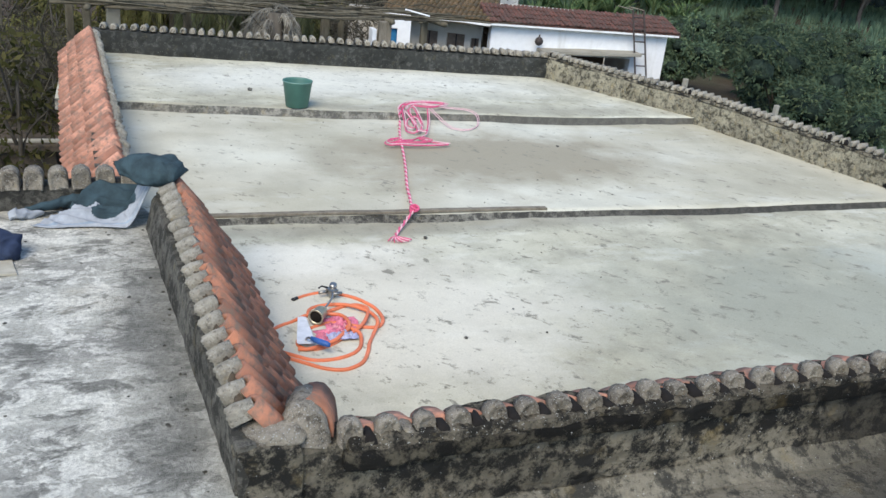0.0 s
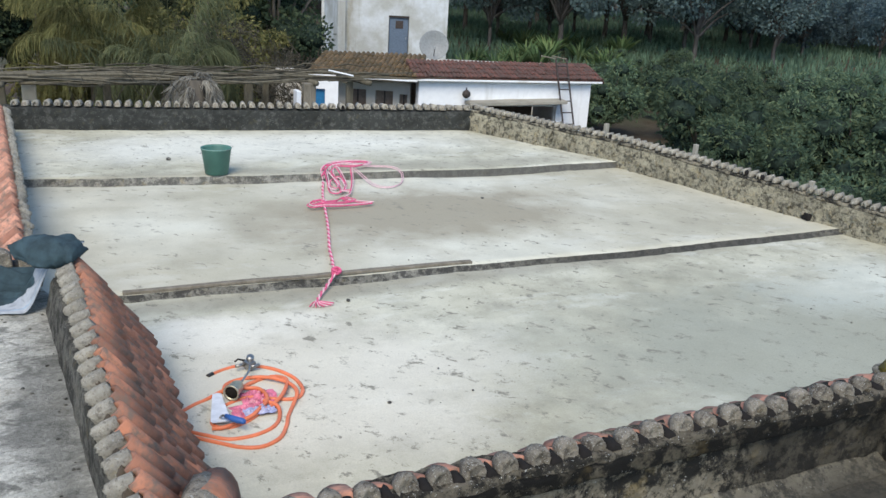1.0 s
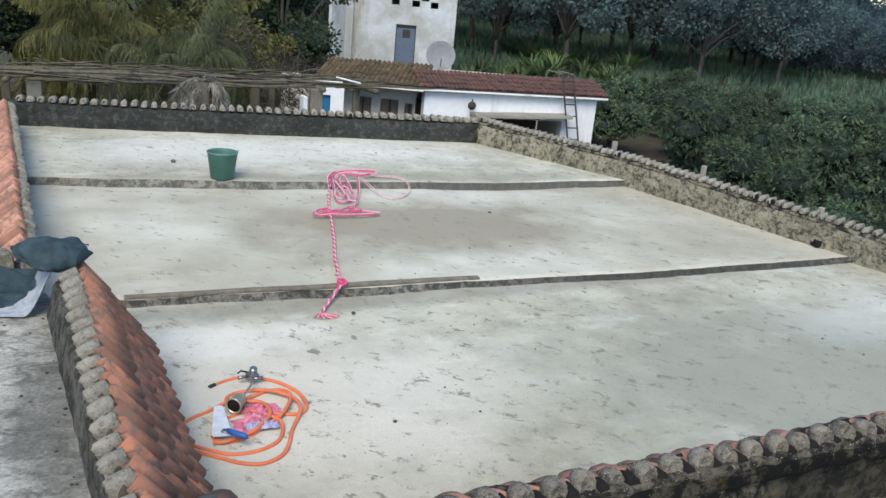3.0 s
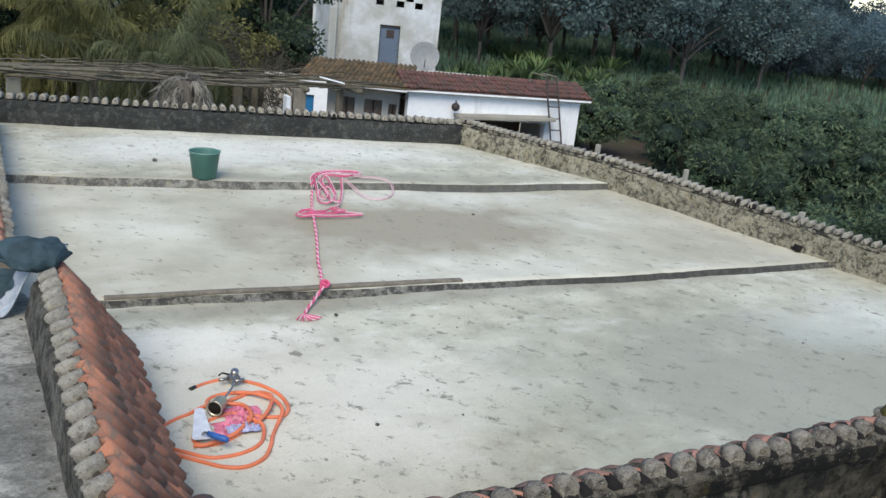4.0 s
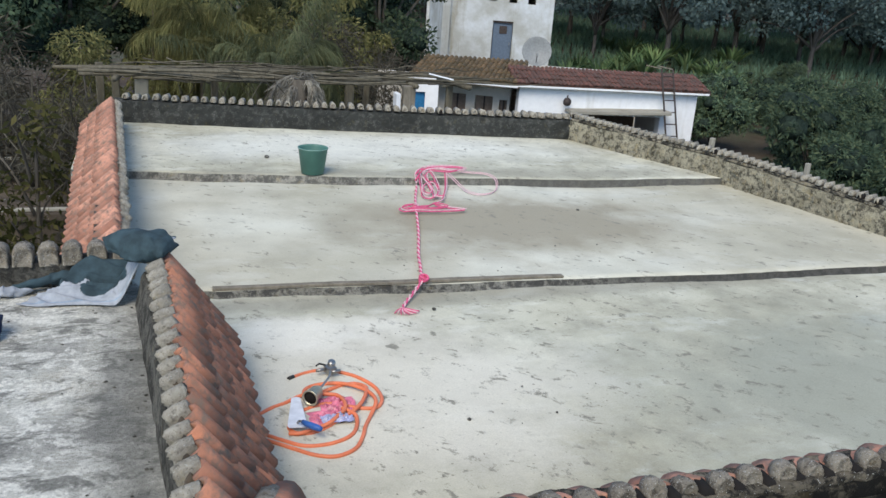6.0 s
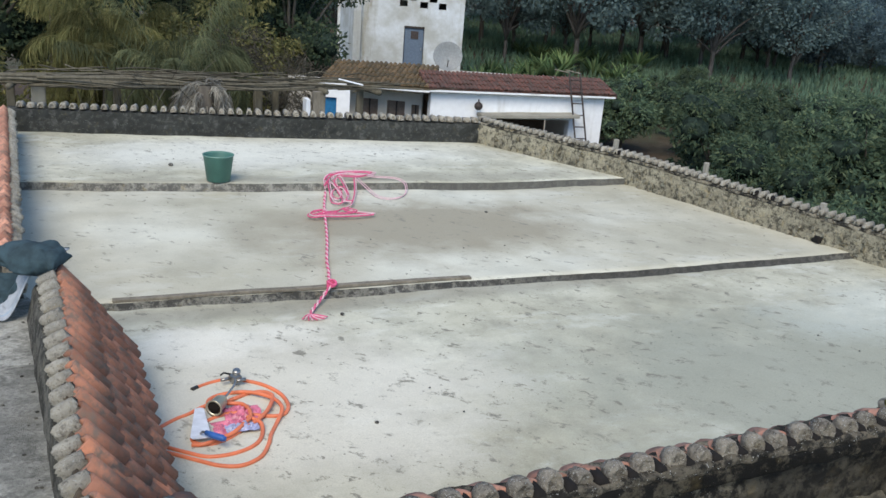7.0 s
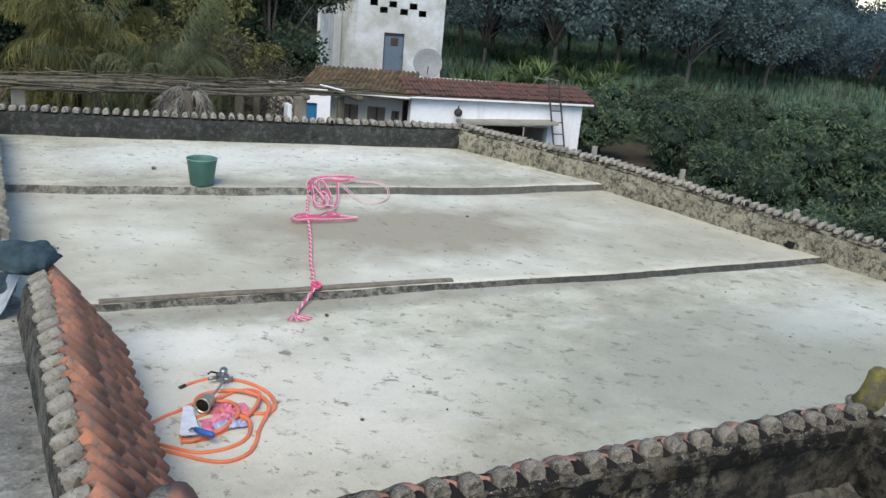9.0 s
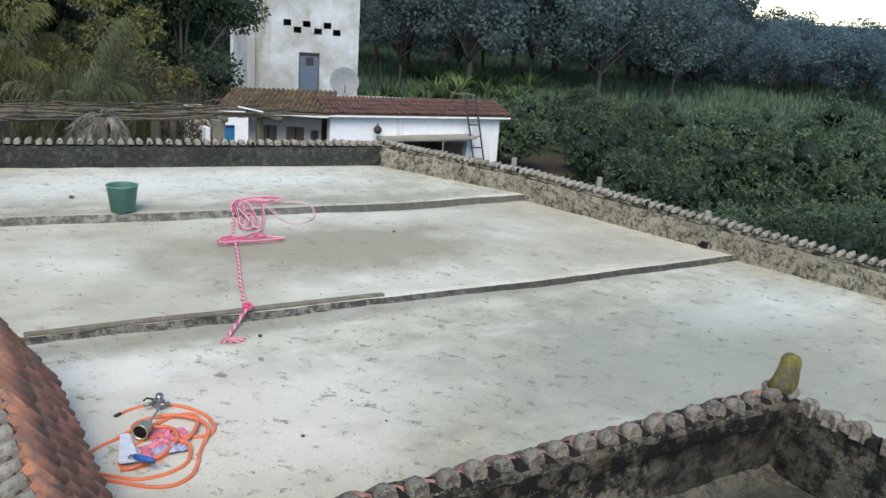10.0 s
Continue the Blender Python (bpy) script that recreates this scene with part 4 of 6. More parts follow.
for i, pts in enumerate(LOOPS):
    strand("loop", spline(pts, 8), 0.0056 if i < 6 else 0.004, M["rope"] if i % 3 else M["rope2"], rope)
    strand("loop", spline([(x + 0.022, y + 0.018, z + 0.006) for x, y, z in pts], 8), 0.0042 if i < 6 else 0.003, M["rope"] if i % 2 else M["rope2"], rope)
tagged(rope, "pink and white nylon rope, doubled and twisted, with a loose tangle", "rope")


# gas torch with its hose
def curve_hose(name, pts, r, parent, label=""):
    v, f = tube(spline(pts, 10), r, 10)
    ob = put(name, mesh(name, v, f, M["hose"], True), parent)
    if label:
        ob["label"] = label
    return ob


hose = empty("gas_hose", pose(0, 0, 0))
R = 0.01
curve_hose("coil", [(0.87, 4.15, R), (0.95, 4.19, R), (1.05, 4.21, R), (1.13, 4.17, R), (1.21, 4.1, R), (1.27, 3.99, R), (1.285, 3.88, R), (1.27, 3.81, R), (1.23, 3.765, R), (1.17, 3.77, R), (1.09, 3.8, 0.014), (1.01, 3.84, 0.014), (0.93, 3.83, R),
                    (0.85, 3.78, R), (0.8, 3.7, R), (0.79, 3.64, R), (0.82, 3.6, R), (0.88, 3.59, R), (0.95, 3.62, R), (1.02, 3.67, 0.018), (1.09, 3.71, 0.026), (1.16, 3.79, 0.028), (1.21, 3.89, 0.03), (1.22, 3.96, 0.026), (1.18, 4.03, R), (1.11, 4.02, R), (1.03, 3.97, 0.02)], R, hose)
curve_hose("coil", [(1.03, 3.97, 0.02), (0.96, 3.93, 0.02), (0.91, 3.95, 0.014), (0.92, 4.01, R), (0.97, 4.045, R), (1.06, 4.04, 0.018), (1.14, 3.99, 0.03), (1.21, 3.92, 0.03), (1.24, 3.85, 0.026), (1.23, 3.77, 0.028), (1.18, 3.68, R), (1.14, 3.6, R),
                    (1.11, 3.52, R), (1.06, 3.43, R), (0.99, 3.385, R), (0.93, 3.38, R), (0.86, 3.41, R), (0.8, 3.46, R), (0.72, 3.53, R), (0.66, 3.58, R)], R, hose)
curve_hose("coil", [(0.66, 3.8, R), (0.74, 3.86, R), (0.8, 3.89, R), (0.88, 3.93, 0.02), (0.95, 3.93, 0.03), (1.01, 3.91, 0.03), (1.06, 3.88, 0.034), (1.08, 3.81, 0.036), (1.07, 3.74, 0.036), (1.03, 3.69, 0.034), (0.97, 3.63, 0.03), (0.9, 3.6, 0.026), (0.83, 3.58, 0.022), (0.78, 3.6, 0.014)], R, hose)
curve_hose("coil", [(1.06, 3.76, 0.03), (1.11, 3.69, 0.026), (1.1, 3.61, R), (1.06, 3.54, R), (1.0, 3.5, R), (0.92, 3.48, R), (0.83, 3.49, R), (0.75, 3.55, R), (0.67, 3.62, R)], R, hose)
v, f = tube([(0.855, 4.14, R), (0.865, 4.147, R), (0.885, 4.16, R)], 0.012, 10)
put("hose_nut", mesh("hose_nut", v, f, M["black_rubber"], True), hose, None, "black hose end")
tagged(hose, "orange rubber gas hose coiled loosely on the screed", "hose")

torch = empty("gas_torch", pose(0, 0, 0))
axis0, axis1 = Vector((0.915, 3.83, 0.06)), Vector((1.0, 3.95, 0.06))
bell = lathe([(0.0, 0.11), (0.014, 0.11), (0.02, 0.1), (0.034, 0.07), (0.037, 0.0), (0.042, 0.0), (0.042, -0.004), (0.034, -0.004), (0.03, 0.06), (0.012, 0.09), (0.0, 0.09)], 24)
put("burner_bell", mesh("burner_bell", *bell, M["brass"], True), torch, frame_at(axis0, (axis1 - axis0)) @ pose(0, 0, 0, 0, 90), "tarnished yellowish burner bell")
# a black disc fills the bell in place of its inner shade
put("burner_mouth", mesh("burner_mouth", *lathe([(0.0, 0.012), (0.034, 0.012), (0.035, 0.004), (0.0, 0.004)], 20), M["hollow"], True), torch, frame_at(axis0, (axis1 - axis0)) @ pose(0, 0, 0, 0, 90), "black disc put in for the shade inside the burner bell")
v, f = tube(spline([axis0.lerp(axis1, 0.55), axis1, (1.05, 4.04, 0.06), (1.07, 4.12, 0.05)], 6), 0.006, 8)
put("neck", mesh("neck", v, f, M["steel"], True), torch)
bm = box_bm(0.05, 0.06, 0.04, 0.008)
put("valve_body", from_bm("valve_body", bm, M["steel"]), torch, pose(1.075, 4.15, 0.022, 0, 0, 20))
for k, (x, y, z, l) in enumerate(((1.025, 4.14, 0.045, 0.05), (1.1, 4.12, 0.04, 0.05))):
    v, f = tube([(x - l / 2, y, z), (x + l / 2, y + 0.01, z)], 0.009, 8)
    put("fitting", mesh("fitting", v, f, M["steel"], True), torch)
v, f = lathe([(0, 0), (0.02, 0), (0.022, 0.006), (0.02, 0.02), (0.0, 0.022)], 12)
put("knob", mesh("knob", v, f, M["steel"], True), torch, pose(1.085, 4.17, 0.06, 20, 0, 0))
v, f = tube([(1.055, 4.165, 0.06), (1.02, 4.17, 0.07), (1.0, 4.15, 0.068)], 0.005, 6)
put("lever", mesh("lever", v, f, M["black_rubber"], True), torch)
tagged(torch, "gas burner torch with a tarnished bell and steel valve", "torch")


def trowel():
    e = empty("trowel", pose(0.835, 3.73, 0.035, 0, 0, -97) @ Matrix.Diagonal((1.12, 0.82, 1.0, 1)))
    bm = bmesh.new()
    outline = [(-0.14, -0.026), (-0.148, 0.0), (-0.14, 0.026), (0.1, 0.056), (0.114, 0.044), (0.114, -0.044), (0.1, -0.056)]
    top = [bm.verts.new((x, y, 0.003 + 0.01 * (x + 0.14))) for x, y in outline]
    low = [bm.verts.new((x, y, 0.01 * (x + 0.14))) for x, y in outline]
    n = len(outline)
    bm.faces.new(top[::-1])
    bm.faces.new(low)
    for i in range(n):
        bm.faces.new((low[i], top[i], top[(i + 1) % n], low[(i + 1) % n]))
    put("blade", from_bm("blade", bm, M["trowel_blade"]), e, None, "cement-smeared steel blade")
    v, f = tube(spline([(0.08, 0.0, 0.008), (0.11, 0.012, 0.035), (0.125, 0.03, 0.038)], 5), 0.006, 8)
    put("tang", mesh("tang", v, f, M["steel"], True), e)
    pts = [Vector((0.12, 0.025, 0.038)), Vector((0.14, 0.055, 0.036)), Vector((0.155, 0.085, 0.034)), Vector((0.17, 0.115, 0.033)), Vector((0.178, 0.13, 0.033))]
    v, f = tube(pts, 0.014, 10, [0.011, 0.015, 0.016, 0.015, 0.01])
    put("handle", mesh("handle", v, f, M["trowel_handle"], True), e, None, "blue plastic handle")
    return tagged(e, "bricklayer's trowel with a blue handle lying on the hose", "trowel")


trowel()


def crumple(name, cx, cy, sx, sy, z, mat, seed, height=0.05):
    """A crumpled piece of thin plastic."""
    n = 18
    verts, faces = [], []
    for i in range(n + 1):
        for j in range(n + 1):
            u, w = i / n - 0.5, j / n - 0.5
            p = Vector((u * 5, w * 5, seed))
            h = abs(noise.noise(p)) * height + abs(noise.noise(p * 2.7)) * height * 0.6
            edge = 1 - 0.18 * noise.noise((math.atan2(w, u) * 1.6, seed, 0))
            verts.append((cx + u * sx * edge, cy + w * sy * edge, z + h * max(0.15, 1 - 2.6 * (u * u + w * w))))
    for i in range(n):
        for j in range(n):
            a = i * (n + 1) + j
            faces.append((a, a + n + 1, a + n + 2, a + 1))
    return new(name, mesh(name, verts, faces, mat))


tagged(crumple("plastic_bag", 1.05, 3.83, 0.18, 0.14, 0.01, M["bag"], 2.0), "crumpled pink plastic bag under the coiled hose", "bag")
tagged(crumple("plastic_bag", 0.98, 3.72, 0.18, 0.12, 0.008, M["bag"], 5.0, 0.04), "crumpled pink plastic wrapper beside the trowel", "bag")
tagged(crumple("plastic_wrapper", 1.02, 3.68, 0.15, 0.08, 0.02, M["bag2"], 9.0, 0.035), "crumpled lilac and blue plastic wrapper", "wrapper")

# crumbs of mortar and pebbles
bm = bmesh.new()
for i in range(170):
    x, y = rng.uniform(0.8, 6.5), rng.uniform(2.5, 9.8)
    z = 0.0 if y < along(STEP1, x) - 0.12 else Z2 if y < along(STEP2, x) - 0.12 else Z3
    if abs(y - along(STEP1, x)) < 0.16 or abs(y - along(STEP2, x)) < 0.16 or x > 5.0 + (10 - y) * 0.3:
        continue
    s = rng.uniform(0.003, 0.007)
    r = bmesh.ops.create_icosphere(bm, subdivisions=1, radius=s)
    for vv in r["verts"]:
        vv.co = Vector((vv.co.x * rng.uniform(0.7, 1.6), vv.co.y, vv.co.z * 0.7)) + Vector((x, y, z + s * 0.4))
tagged(new("mortar_crumbs", from_bm("mortar_crumbs", bm, M["riser"])), "dark crumbs of mortar and grit scattered on the screed", "grit", kind="stuff")
bm = bmesh.new()
for i in range(44):
    x, y, k = rng.uniform(-0.5, 0.2), rng.uniform(1.9, 4.3), rng.uniform(0.003, 0.008)
    if i % 2:
        x = 0.235 - 0.046 * (y - 2.1) - abs(rng.gauss(0, 0.04))
    r = bmesh.ops.create_icosphere(bm, subdivisions=1, radius=k)
    for vv in r["verts"]:
        vv.co = Vector((vv.co.x * rng.uniform(0.7, 1.7), vv.co.y * rng.uniform(0.7, 1.3), vv.co.z * 0.6)) + Vector((x, y, 0.4 + k * 0.3))
tagged(new("mortar_chips", from_bm("mortar_chips", bm, M["wall_side"])), "grey chips of fallen mortar along the parapet foot", "rubble", kind="stuff")
for x, y, z, s in ((1.655, 3.58, 0, 0.013), (1.9, 4.94, 0, 0.016), (1.3, 8.75, Z3, 0.028), (3.9, 6.9, Z2, 0.018)):
    bm = bmesh.new()
    bmesh.ops.create_icosphere(bm, subdivisions=2, radius=s)
    for vv in bm.verts:
        vv.co.z *= 0.6
    roughen(bm, s * 0.5, 30)
    tagged(new("pebble", from_bm("pebble", bm, M["riser"])), "small dark stone lying on the screed", "pebble", "pebbles").matrix_basis = pose(x, y, z + s * 0.4)


# clothes left on the parapet corner
def drape(name, origin, ux, uy, nx, ny, height, mat_of, mats, seed, label, thick=0.004, taper=0.0):
    """A garment thrown down: a sheet that follows height(x, y), in folds."""
    verts, faces, kinds = [], [], []
    for i in range(nx + 1):
        for j in range(ny + 1):
            w = j / ny
            u = (i / nx) * (1 - taper * w) + taper * w
            wob = 0.12 * noise.noise((u * 2.2, w * 2.2, seed))
            x = origin[0] + ux[0] * (u + wob * w) + uy[0] * (w + 0.1 * noise.noise((w * 3, u * 3, seed + 4)))
            y = origin[1] + ux[1] * (u + wob * w) + uy[1] * (w + 0.1 * noise.noise((w * 3, u * 3, seed + 4)))
            f = 0.05 * (1 - abs(noise.noise((u * 3.6 + w * 2, w * 3.0, seed + 1))) * 1.6) ** 3 + 0.012 * (1 - abs(noise.noise((u * 8 - w * 5, w * 6 + u * 3, seed + 2)))) ** 2 - 0.01
            edge = min(1.0, 3.5 * min(u, w, 1 - u, 1 - w))
            verts.append((x, y, height(x, y) + 0.004 + max(0.0, f + 0.02) * (0.1 + 0.9 * edge)))
    for i in range(nx):
        for j in range(ny):
            a = i * (ny + 1) + j
            faces.append((a, a + ny + 1, a + ny + 2, a + 1))
            kinds.append(mat_of((i + 0.5) / nx, (j + 0.5) / ny))
    me = mesh(name, verts, faces, mats[0], True)
    for m in mats[1:]:
        me.materials.append(m)
    me.polygons.foreach_set("material_index", kinds)
    ob = new(name, me)
    md = ob.modifiers.new("thickness", "SOLIDIFY")
    md.thickness, md.offset = thick, 1.0
    return tagged(ob, label, "clothes")


def corner_height(x, y):
    """The lower roof, its two parapets and the ridge, as cloth lies over them."""
    def ramp(a, b, t):
        return max(0.0, min(1.0, (t - a) / (b - a)))
    a, b = ramp(0.02, 0.2, x), ramp(4.46, 4.6, y)
    return 0.4 + max(0.27 * a * a * (3 - 2 * a), 0.14 * b * b * (3 - 2 * b))


# a bundled jacket over the ridge, rounded like a roll
def bundle(name, pts, radii, mat, seed, label, squash=0.75):
    line = spline(pts, 8)
    rr = [v.x for v in spline([(r, 0, 0) for r in radii], 8)]
    v, f = tube(line, 0.1, 20, rr)
    out = []
    for p in v:
        d = noise.noise_vector(p * 6 + Vector((seed, 0, 0))) * 0.04 + noise.noise_vector(Vector((p.x * 26, p.y * 12, p.z * 26 + seed))) * 0.022 + noise.noise_vector(Vector((p.x * 50, p.y * 30, p.z * 60 + seed))) * 0.006
        out.append(p + d)
    c = sum((q.z for q in out)) / len(out)
    out = [Vector((q.x, q.y, c + (q.z - c) * squash)) for q in out]
    return tagged(new(name, mesh(name, out, f, mat, True)), label, "clothes")


def jacket_colour(u, w):
    """White lining with a pale blue hem; teal cloth folded over it."""
    if 0.05 < w < 0.09:
        return 2
    if w < 0.24:
        return 1
    if ((u - 0.42) / 0.18) ** 2 + ((w - 0.5) / 0.27) ** 2 < 1 or (w - 0.4 * u > 0.52 and u < 0.58) or w > 0.9:
        return 0
    return 2 if u > 0.84 and w < 0.6 else 1


bundle("jacket", [(0.0, 4.36, 0.69), (0.08, 4.34, 0.705), (0.18, 4.28, 0.715), (0.235, 4.25, 0.705), (0.275, 4.23, 0.68)], [0.05, 0.08, 0.09, 0.088, 0.075], M["teal"], 1.0, "dark teal jacket bundled over the tiled ridge")
drape("jacket", (-0.42, 4.37), (0.65, -0.12), (0.1, 0.28), 130, 90, corner_height, jacket_colour, [M["teal"], M["white_cloth"], M["blue_cloth"]], 2.0,
      "dark teal and white jacket thrown down against the parapet", 0.004, 0.4)
# sleeve and pale cuff of the thrown jacket, modelled apart from it
bundle("jacket_sleeve", [(0.0, 4.55, 0.5), (-0.14, 4.56, 0.47), (-0.3, 4.54, 0.44), (-0.44, 4.52, 0.43)], [0.04, 0.045, 0.036, 0.025], M["teal"], 6.0, "dark teal jacket sleeve lying along the parapet")
bundle("sleeve_cuff", [(-0.52, 4.5, 0.43), (-0.47, 4.49, 0.445), (-0.41, 4.5, 0.445), (-0.36, 4.53, 0.43)], [0.012, 0.03, 0.028, 0.012], M["white_cloth"], 4.0, "pale grey cuff of the sleeve lying on the lower roof")
bundle("trousers", [(-0.78, 3.95, 0.43), (-0.66, 4.03, 0.46), (-0.52, 4.02, 0.465), (-0.43, 3.96, 0.44)], [0.05, 0.09, 0.085, 0.04], M["navy"], 8.0, "navy blue trousers bundled on the lower roof")
bm = box_bm(0.3, 0.2, 0.012, 0.003)
roughen(bm, 0.01, 6, 3)
tagged(new("cardboard_sheet", from_bm("cardboard_sheet", bm, M["card"])), "dusty piece of cardboard under the trousers", "cardboard").matrix_basis = pose(-0.6, 3.86, 0.405, 0, 3, 12)


# ---- ground and hill ----
def smooth(a, b, t):
    t = max(0.0, min(1.0, (t - a) / (b - a)))
    return t * t * (3 - 2 * t)


def ground_z(x, y):
    s = 0.55 * x + 0.84 * y
    return -3.1 + 1.5 * smooth(32, 54, s) + 5.0 * smooth(56, 130, s) + 0.12 * noise.noise((x * 0.25, y * 0.25, 0.0)) * smooth(12, 20, s)


def axis(lo, hi):
    out, v, st = [], 0.0, 1.6
    while v < hi:
        out.append(v)
        v += st
        st = st if v < 90 else st * 1.35
    out.append(hi)
    low, v, st = [], -1.6, 1.6
    while v > lo:
        low.append(v)
        v -= st
        st = st if v > -30 else st * 1.35
    low.append(lo)
    return low[::-1] + out


gx, gy = axis(-1500, 1500), axis(-1500, 1500)
verts = [(x, y, ground_z(x, y)) for x in gx for y in gy]
faces = [(i * len(gy) + j, (i + 1) * len(gy) + j, (i + 1) * len(gy) + j + 1, i * len(gy) + j + 1) for i in range(len(gx) - 1) for j in range(len(gy) - 1)]
tagged(new("ground", mesh("ground", verts, faces, M["ground"], True)), "earth and rough grass rising to a wooded hill", "ground", kind="structure")


# ---- walls with real openings ----
def panel(length, height, thick, holes, mat, name="wall"):
    """A wall along +x, its face at y = 0 towards -y. holes: (x0, x1, z0, z1), cut right through."""
    xs = sorted({0.0, length, *(h[0] for h in holes), *(h[1] for h in holes)})
    zs = sorted({0.0, height, *(h[2] for h in holes), *(h[3] for h in holes)})

    def solid(i, j):
        if not (0 <= i < len(xs) - 1 and 0 <= j < len(zs) - 1):
            return False
        cx, cz = (xs[i] + xs[i + 1]) / 2, (zs[j] + zs[j + 1]) / 2
        return not any(a < cx < b and c < cz < d for a, b, c, d in holes)

    verts, faces = [], []

    def quad(*p):
        faces.append(tuple(range(len(verts), len(verts) + 4)))
        verts.extend(p)

    for i in range(len(xs) - 1):
        for j in range(len(zs) - 1):
            if not solid(i, j):
                continue
            x0, x1, z0, z1 = xs[i], xs[i + 1], zs[j], zs[j + 1]
            quad((x0, 0, z0), (x1, 0, z0), (x1, 0, z1), (x0, 0, z1))
            quad((x1, thick, z0), (x0, thick, z0), (x0, thick, z1), (x1, thick, z1))
            if not solid(i - 1, j):
                quad((x0, thick, z0), (x0, 0, z0), (x0, 0, z1), (x0, thick, z1))
            if not solid(i + 1, j):
                quad((x1, 0, z0), (x1, thick, z0), (x1, thick, z1), (x1, 0, z1))
            if not solid(i, j - 1):
                quad((x0, 0, z0), (x0, thick, z0), (x1, thick, z0), (x1, 0, z0))
            if not solid(i, j + 1):
                quad((x0, 0, z1), (x1, 0, z1), (x1, thick, z1), (x0, thick, z1))
    return mesh(name, verts, faces, mat)


def stand(p, q, z):
    """Pose of a panel from p to q in plan, at height z."""
    return frame_at((p[0], p[1], z), (q[0] - p[0], q[1] - p[1], 0))


def tiled_roof(name, a, b, up, courses, pitch, mat, parent, amp=0.035):
    """A slope of many small barrel tiles in stepped courses, from the eave a-b upwards along up."""
    a, b, up = Vector(a), Vector(b), Vector(up)
    span = b - a
    n = int(span.length / pitch)
    seg = 6
    verts, faces = [], []
    normal = span.cross(up).normalized()
    if normal.z < 0:
        normal = -normal
    r = random.Random(len(name) + courses)
    for c in range(courses):
        for i in range(n):
            dz, dl = r.uniform(-0.012, 0.012), r.uniform(-0.03, 0.03)
            base = len(verts)
            for row, lift in ((c / courses, 0.02), ((c + 1.12) / courses, 0.0)):
                for k in range(seg + 1):
                    t = (i + k / seg) / n
                    h = amp * abs(math.sin(math.pi * k / seg)) + lift + dz
                    verts.append(a + span * t + up * (row + dl * 0.3) + normal * h)
            for k in range(seg):
                faces.append((base + k, base + k + 1, base + seg + 2 + k, base + seg + 1 + k))
            faces.append(tuple(base + k for k in range(seg, -1, -1)))
    base = len(verts)
    verts += [a - normal * 0.08, b - normal * 0.08, b + up - normal * 0.08, a + up - normal * 0.08, a - normal * 0.01, b - normal * 0.01, b + up - normal * 0.01, a + up - normal * 0.01]
    faces += [tuple(base + k for k in f) for f in ((0, 3, 2, 1), (4, 5, 6, 7), (0, 1, 5, 4), (1, 2, 6, 5), (2, 3, 7, 6), (3, 0, 4, 7))]
    return put(name, mesh(name, verts, faces, mat), parent)


# ---- the white house with its garage ----
house = empty("house", pose(0, 0, 0))
HA, HB = Vector((8.55, 19.12, 0)), Vector((13.12, 18.49, 0))
HL = (HB - HA).length
GZ, EV = -3.15, -0.55
hole = (1.4, 3.7, 0.0, 1.98)
put("wall", panel(HL, EV - GZ, 0.25, [hole], M["white_wall"]), house, stand(HA, HB, GZ))
side = Vector((-(HB - HA).y, (HB - HA).x, 0)).normalized()
put("wall", panel(2.8, EV - GZ, 0.25, [], M["white_wall"]), house, stand(HB + side * 0.25, HB + side * 3.05, GZ))
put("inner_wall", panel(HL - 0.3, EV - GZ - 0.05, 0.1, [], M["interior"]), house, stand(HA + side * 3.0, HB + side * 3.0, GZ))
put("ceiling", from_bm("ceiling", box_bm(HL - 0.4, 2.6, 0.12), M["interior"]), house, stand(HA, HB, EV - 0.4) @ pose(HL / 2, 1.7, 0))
d = (HB - HA).normalized()
tiled_roof("roof", HA - d * 0.12 - side * 0.2 + Vector((0, 0, EV + 0.09)), HB + d * 0.25 - side * 0.2 + Vector((0, 0, EV + 0.09)), side * 1.05 + Vector((0, 0, 0.27)), 4, 0.105, M["tile_red"], house)
put("eave_board", from_bm("eave_board", box_bm(HL + 0.32, 0.06, 0.06, 0.01), M["white_wall"]), house, stand(HA, HB, EV + 0.0) @ pose(HL / 2 + 0.06, -0.16, 0), "white eave moulding")
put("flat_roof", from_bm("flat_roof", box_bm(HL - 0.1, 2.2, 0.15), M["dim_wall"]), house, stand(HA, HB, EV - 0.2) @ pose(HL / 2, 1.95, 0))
# canopy slab over the garage mouth
bm = box_bm(2.6, 0.5, 0.09, 0.02)
roughen(bm, 0.02, 3, 3)
put("canopy", from_bm("canopy", bm, M["concrete_post"]), house, stand(HA, HB, GZ + 2.07) @ pose(2.5, -0.2, 0, 0, -1.5), "mossy concrete canopy over the garage mouth")
lampv = lathe([(0, 0.1), (0.05, 0.1), (0.1, 0.04), (0.105, 0.0), (0.09, -0.01), (0.0, -0.03)], 14)
lamp = put("wall_lamp", mesh("wall_lamp", *lampv, M["iron"], True), house, stand(HA, HB, GZ + 2.3) @ pose(1.17, -0.16, 0, 90))
v, f = tube([(0, 0.16, 0.0), (0, 0.0, 0.02)], 0.02, 8)
put("bracket", mesh("bracket", v, f, M["iron"]), lamp, pose(0, 0, 0))
# the wing that runs back beside it
WA, WB = Vector((5.6, 21.35, 0)), Vector((8.55, 19.65, 0))
WL = (WB - WA).length
wins = [(1.85, 2.3, 1.4, 2.22), (2.53, 2.98, 1.4, 2.22), (3.14, 3.34, 1.4, 2.16)]
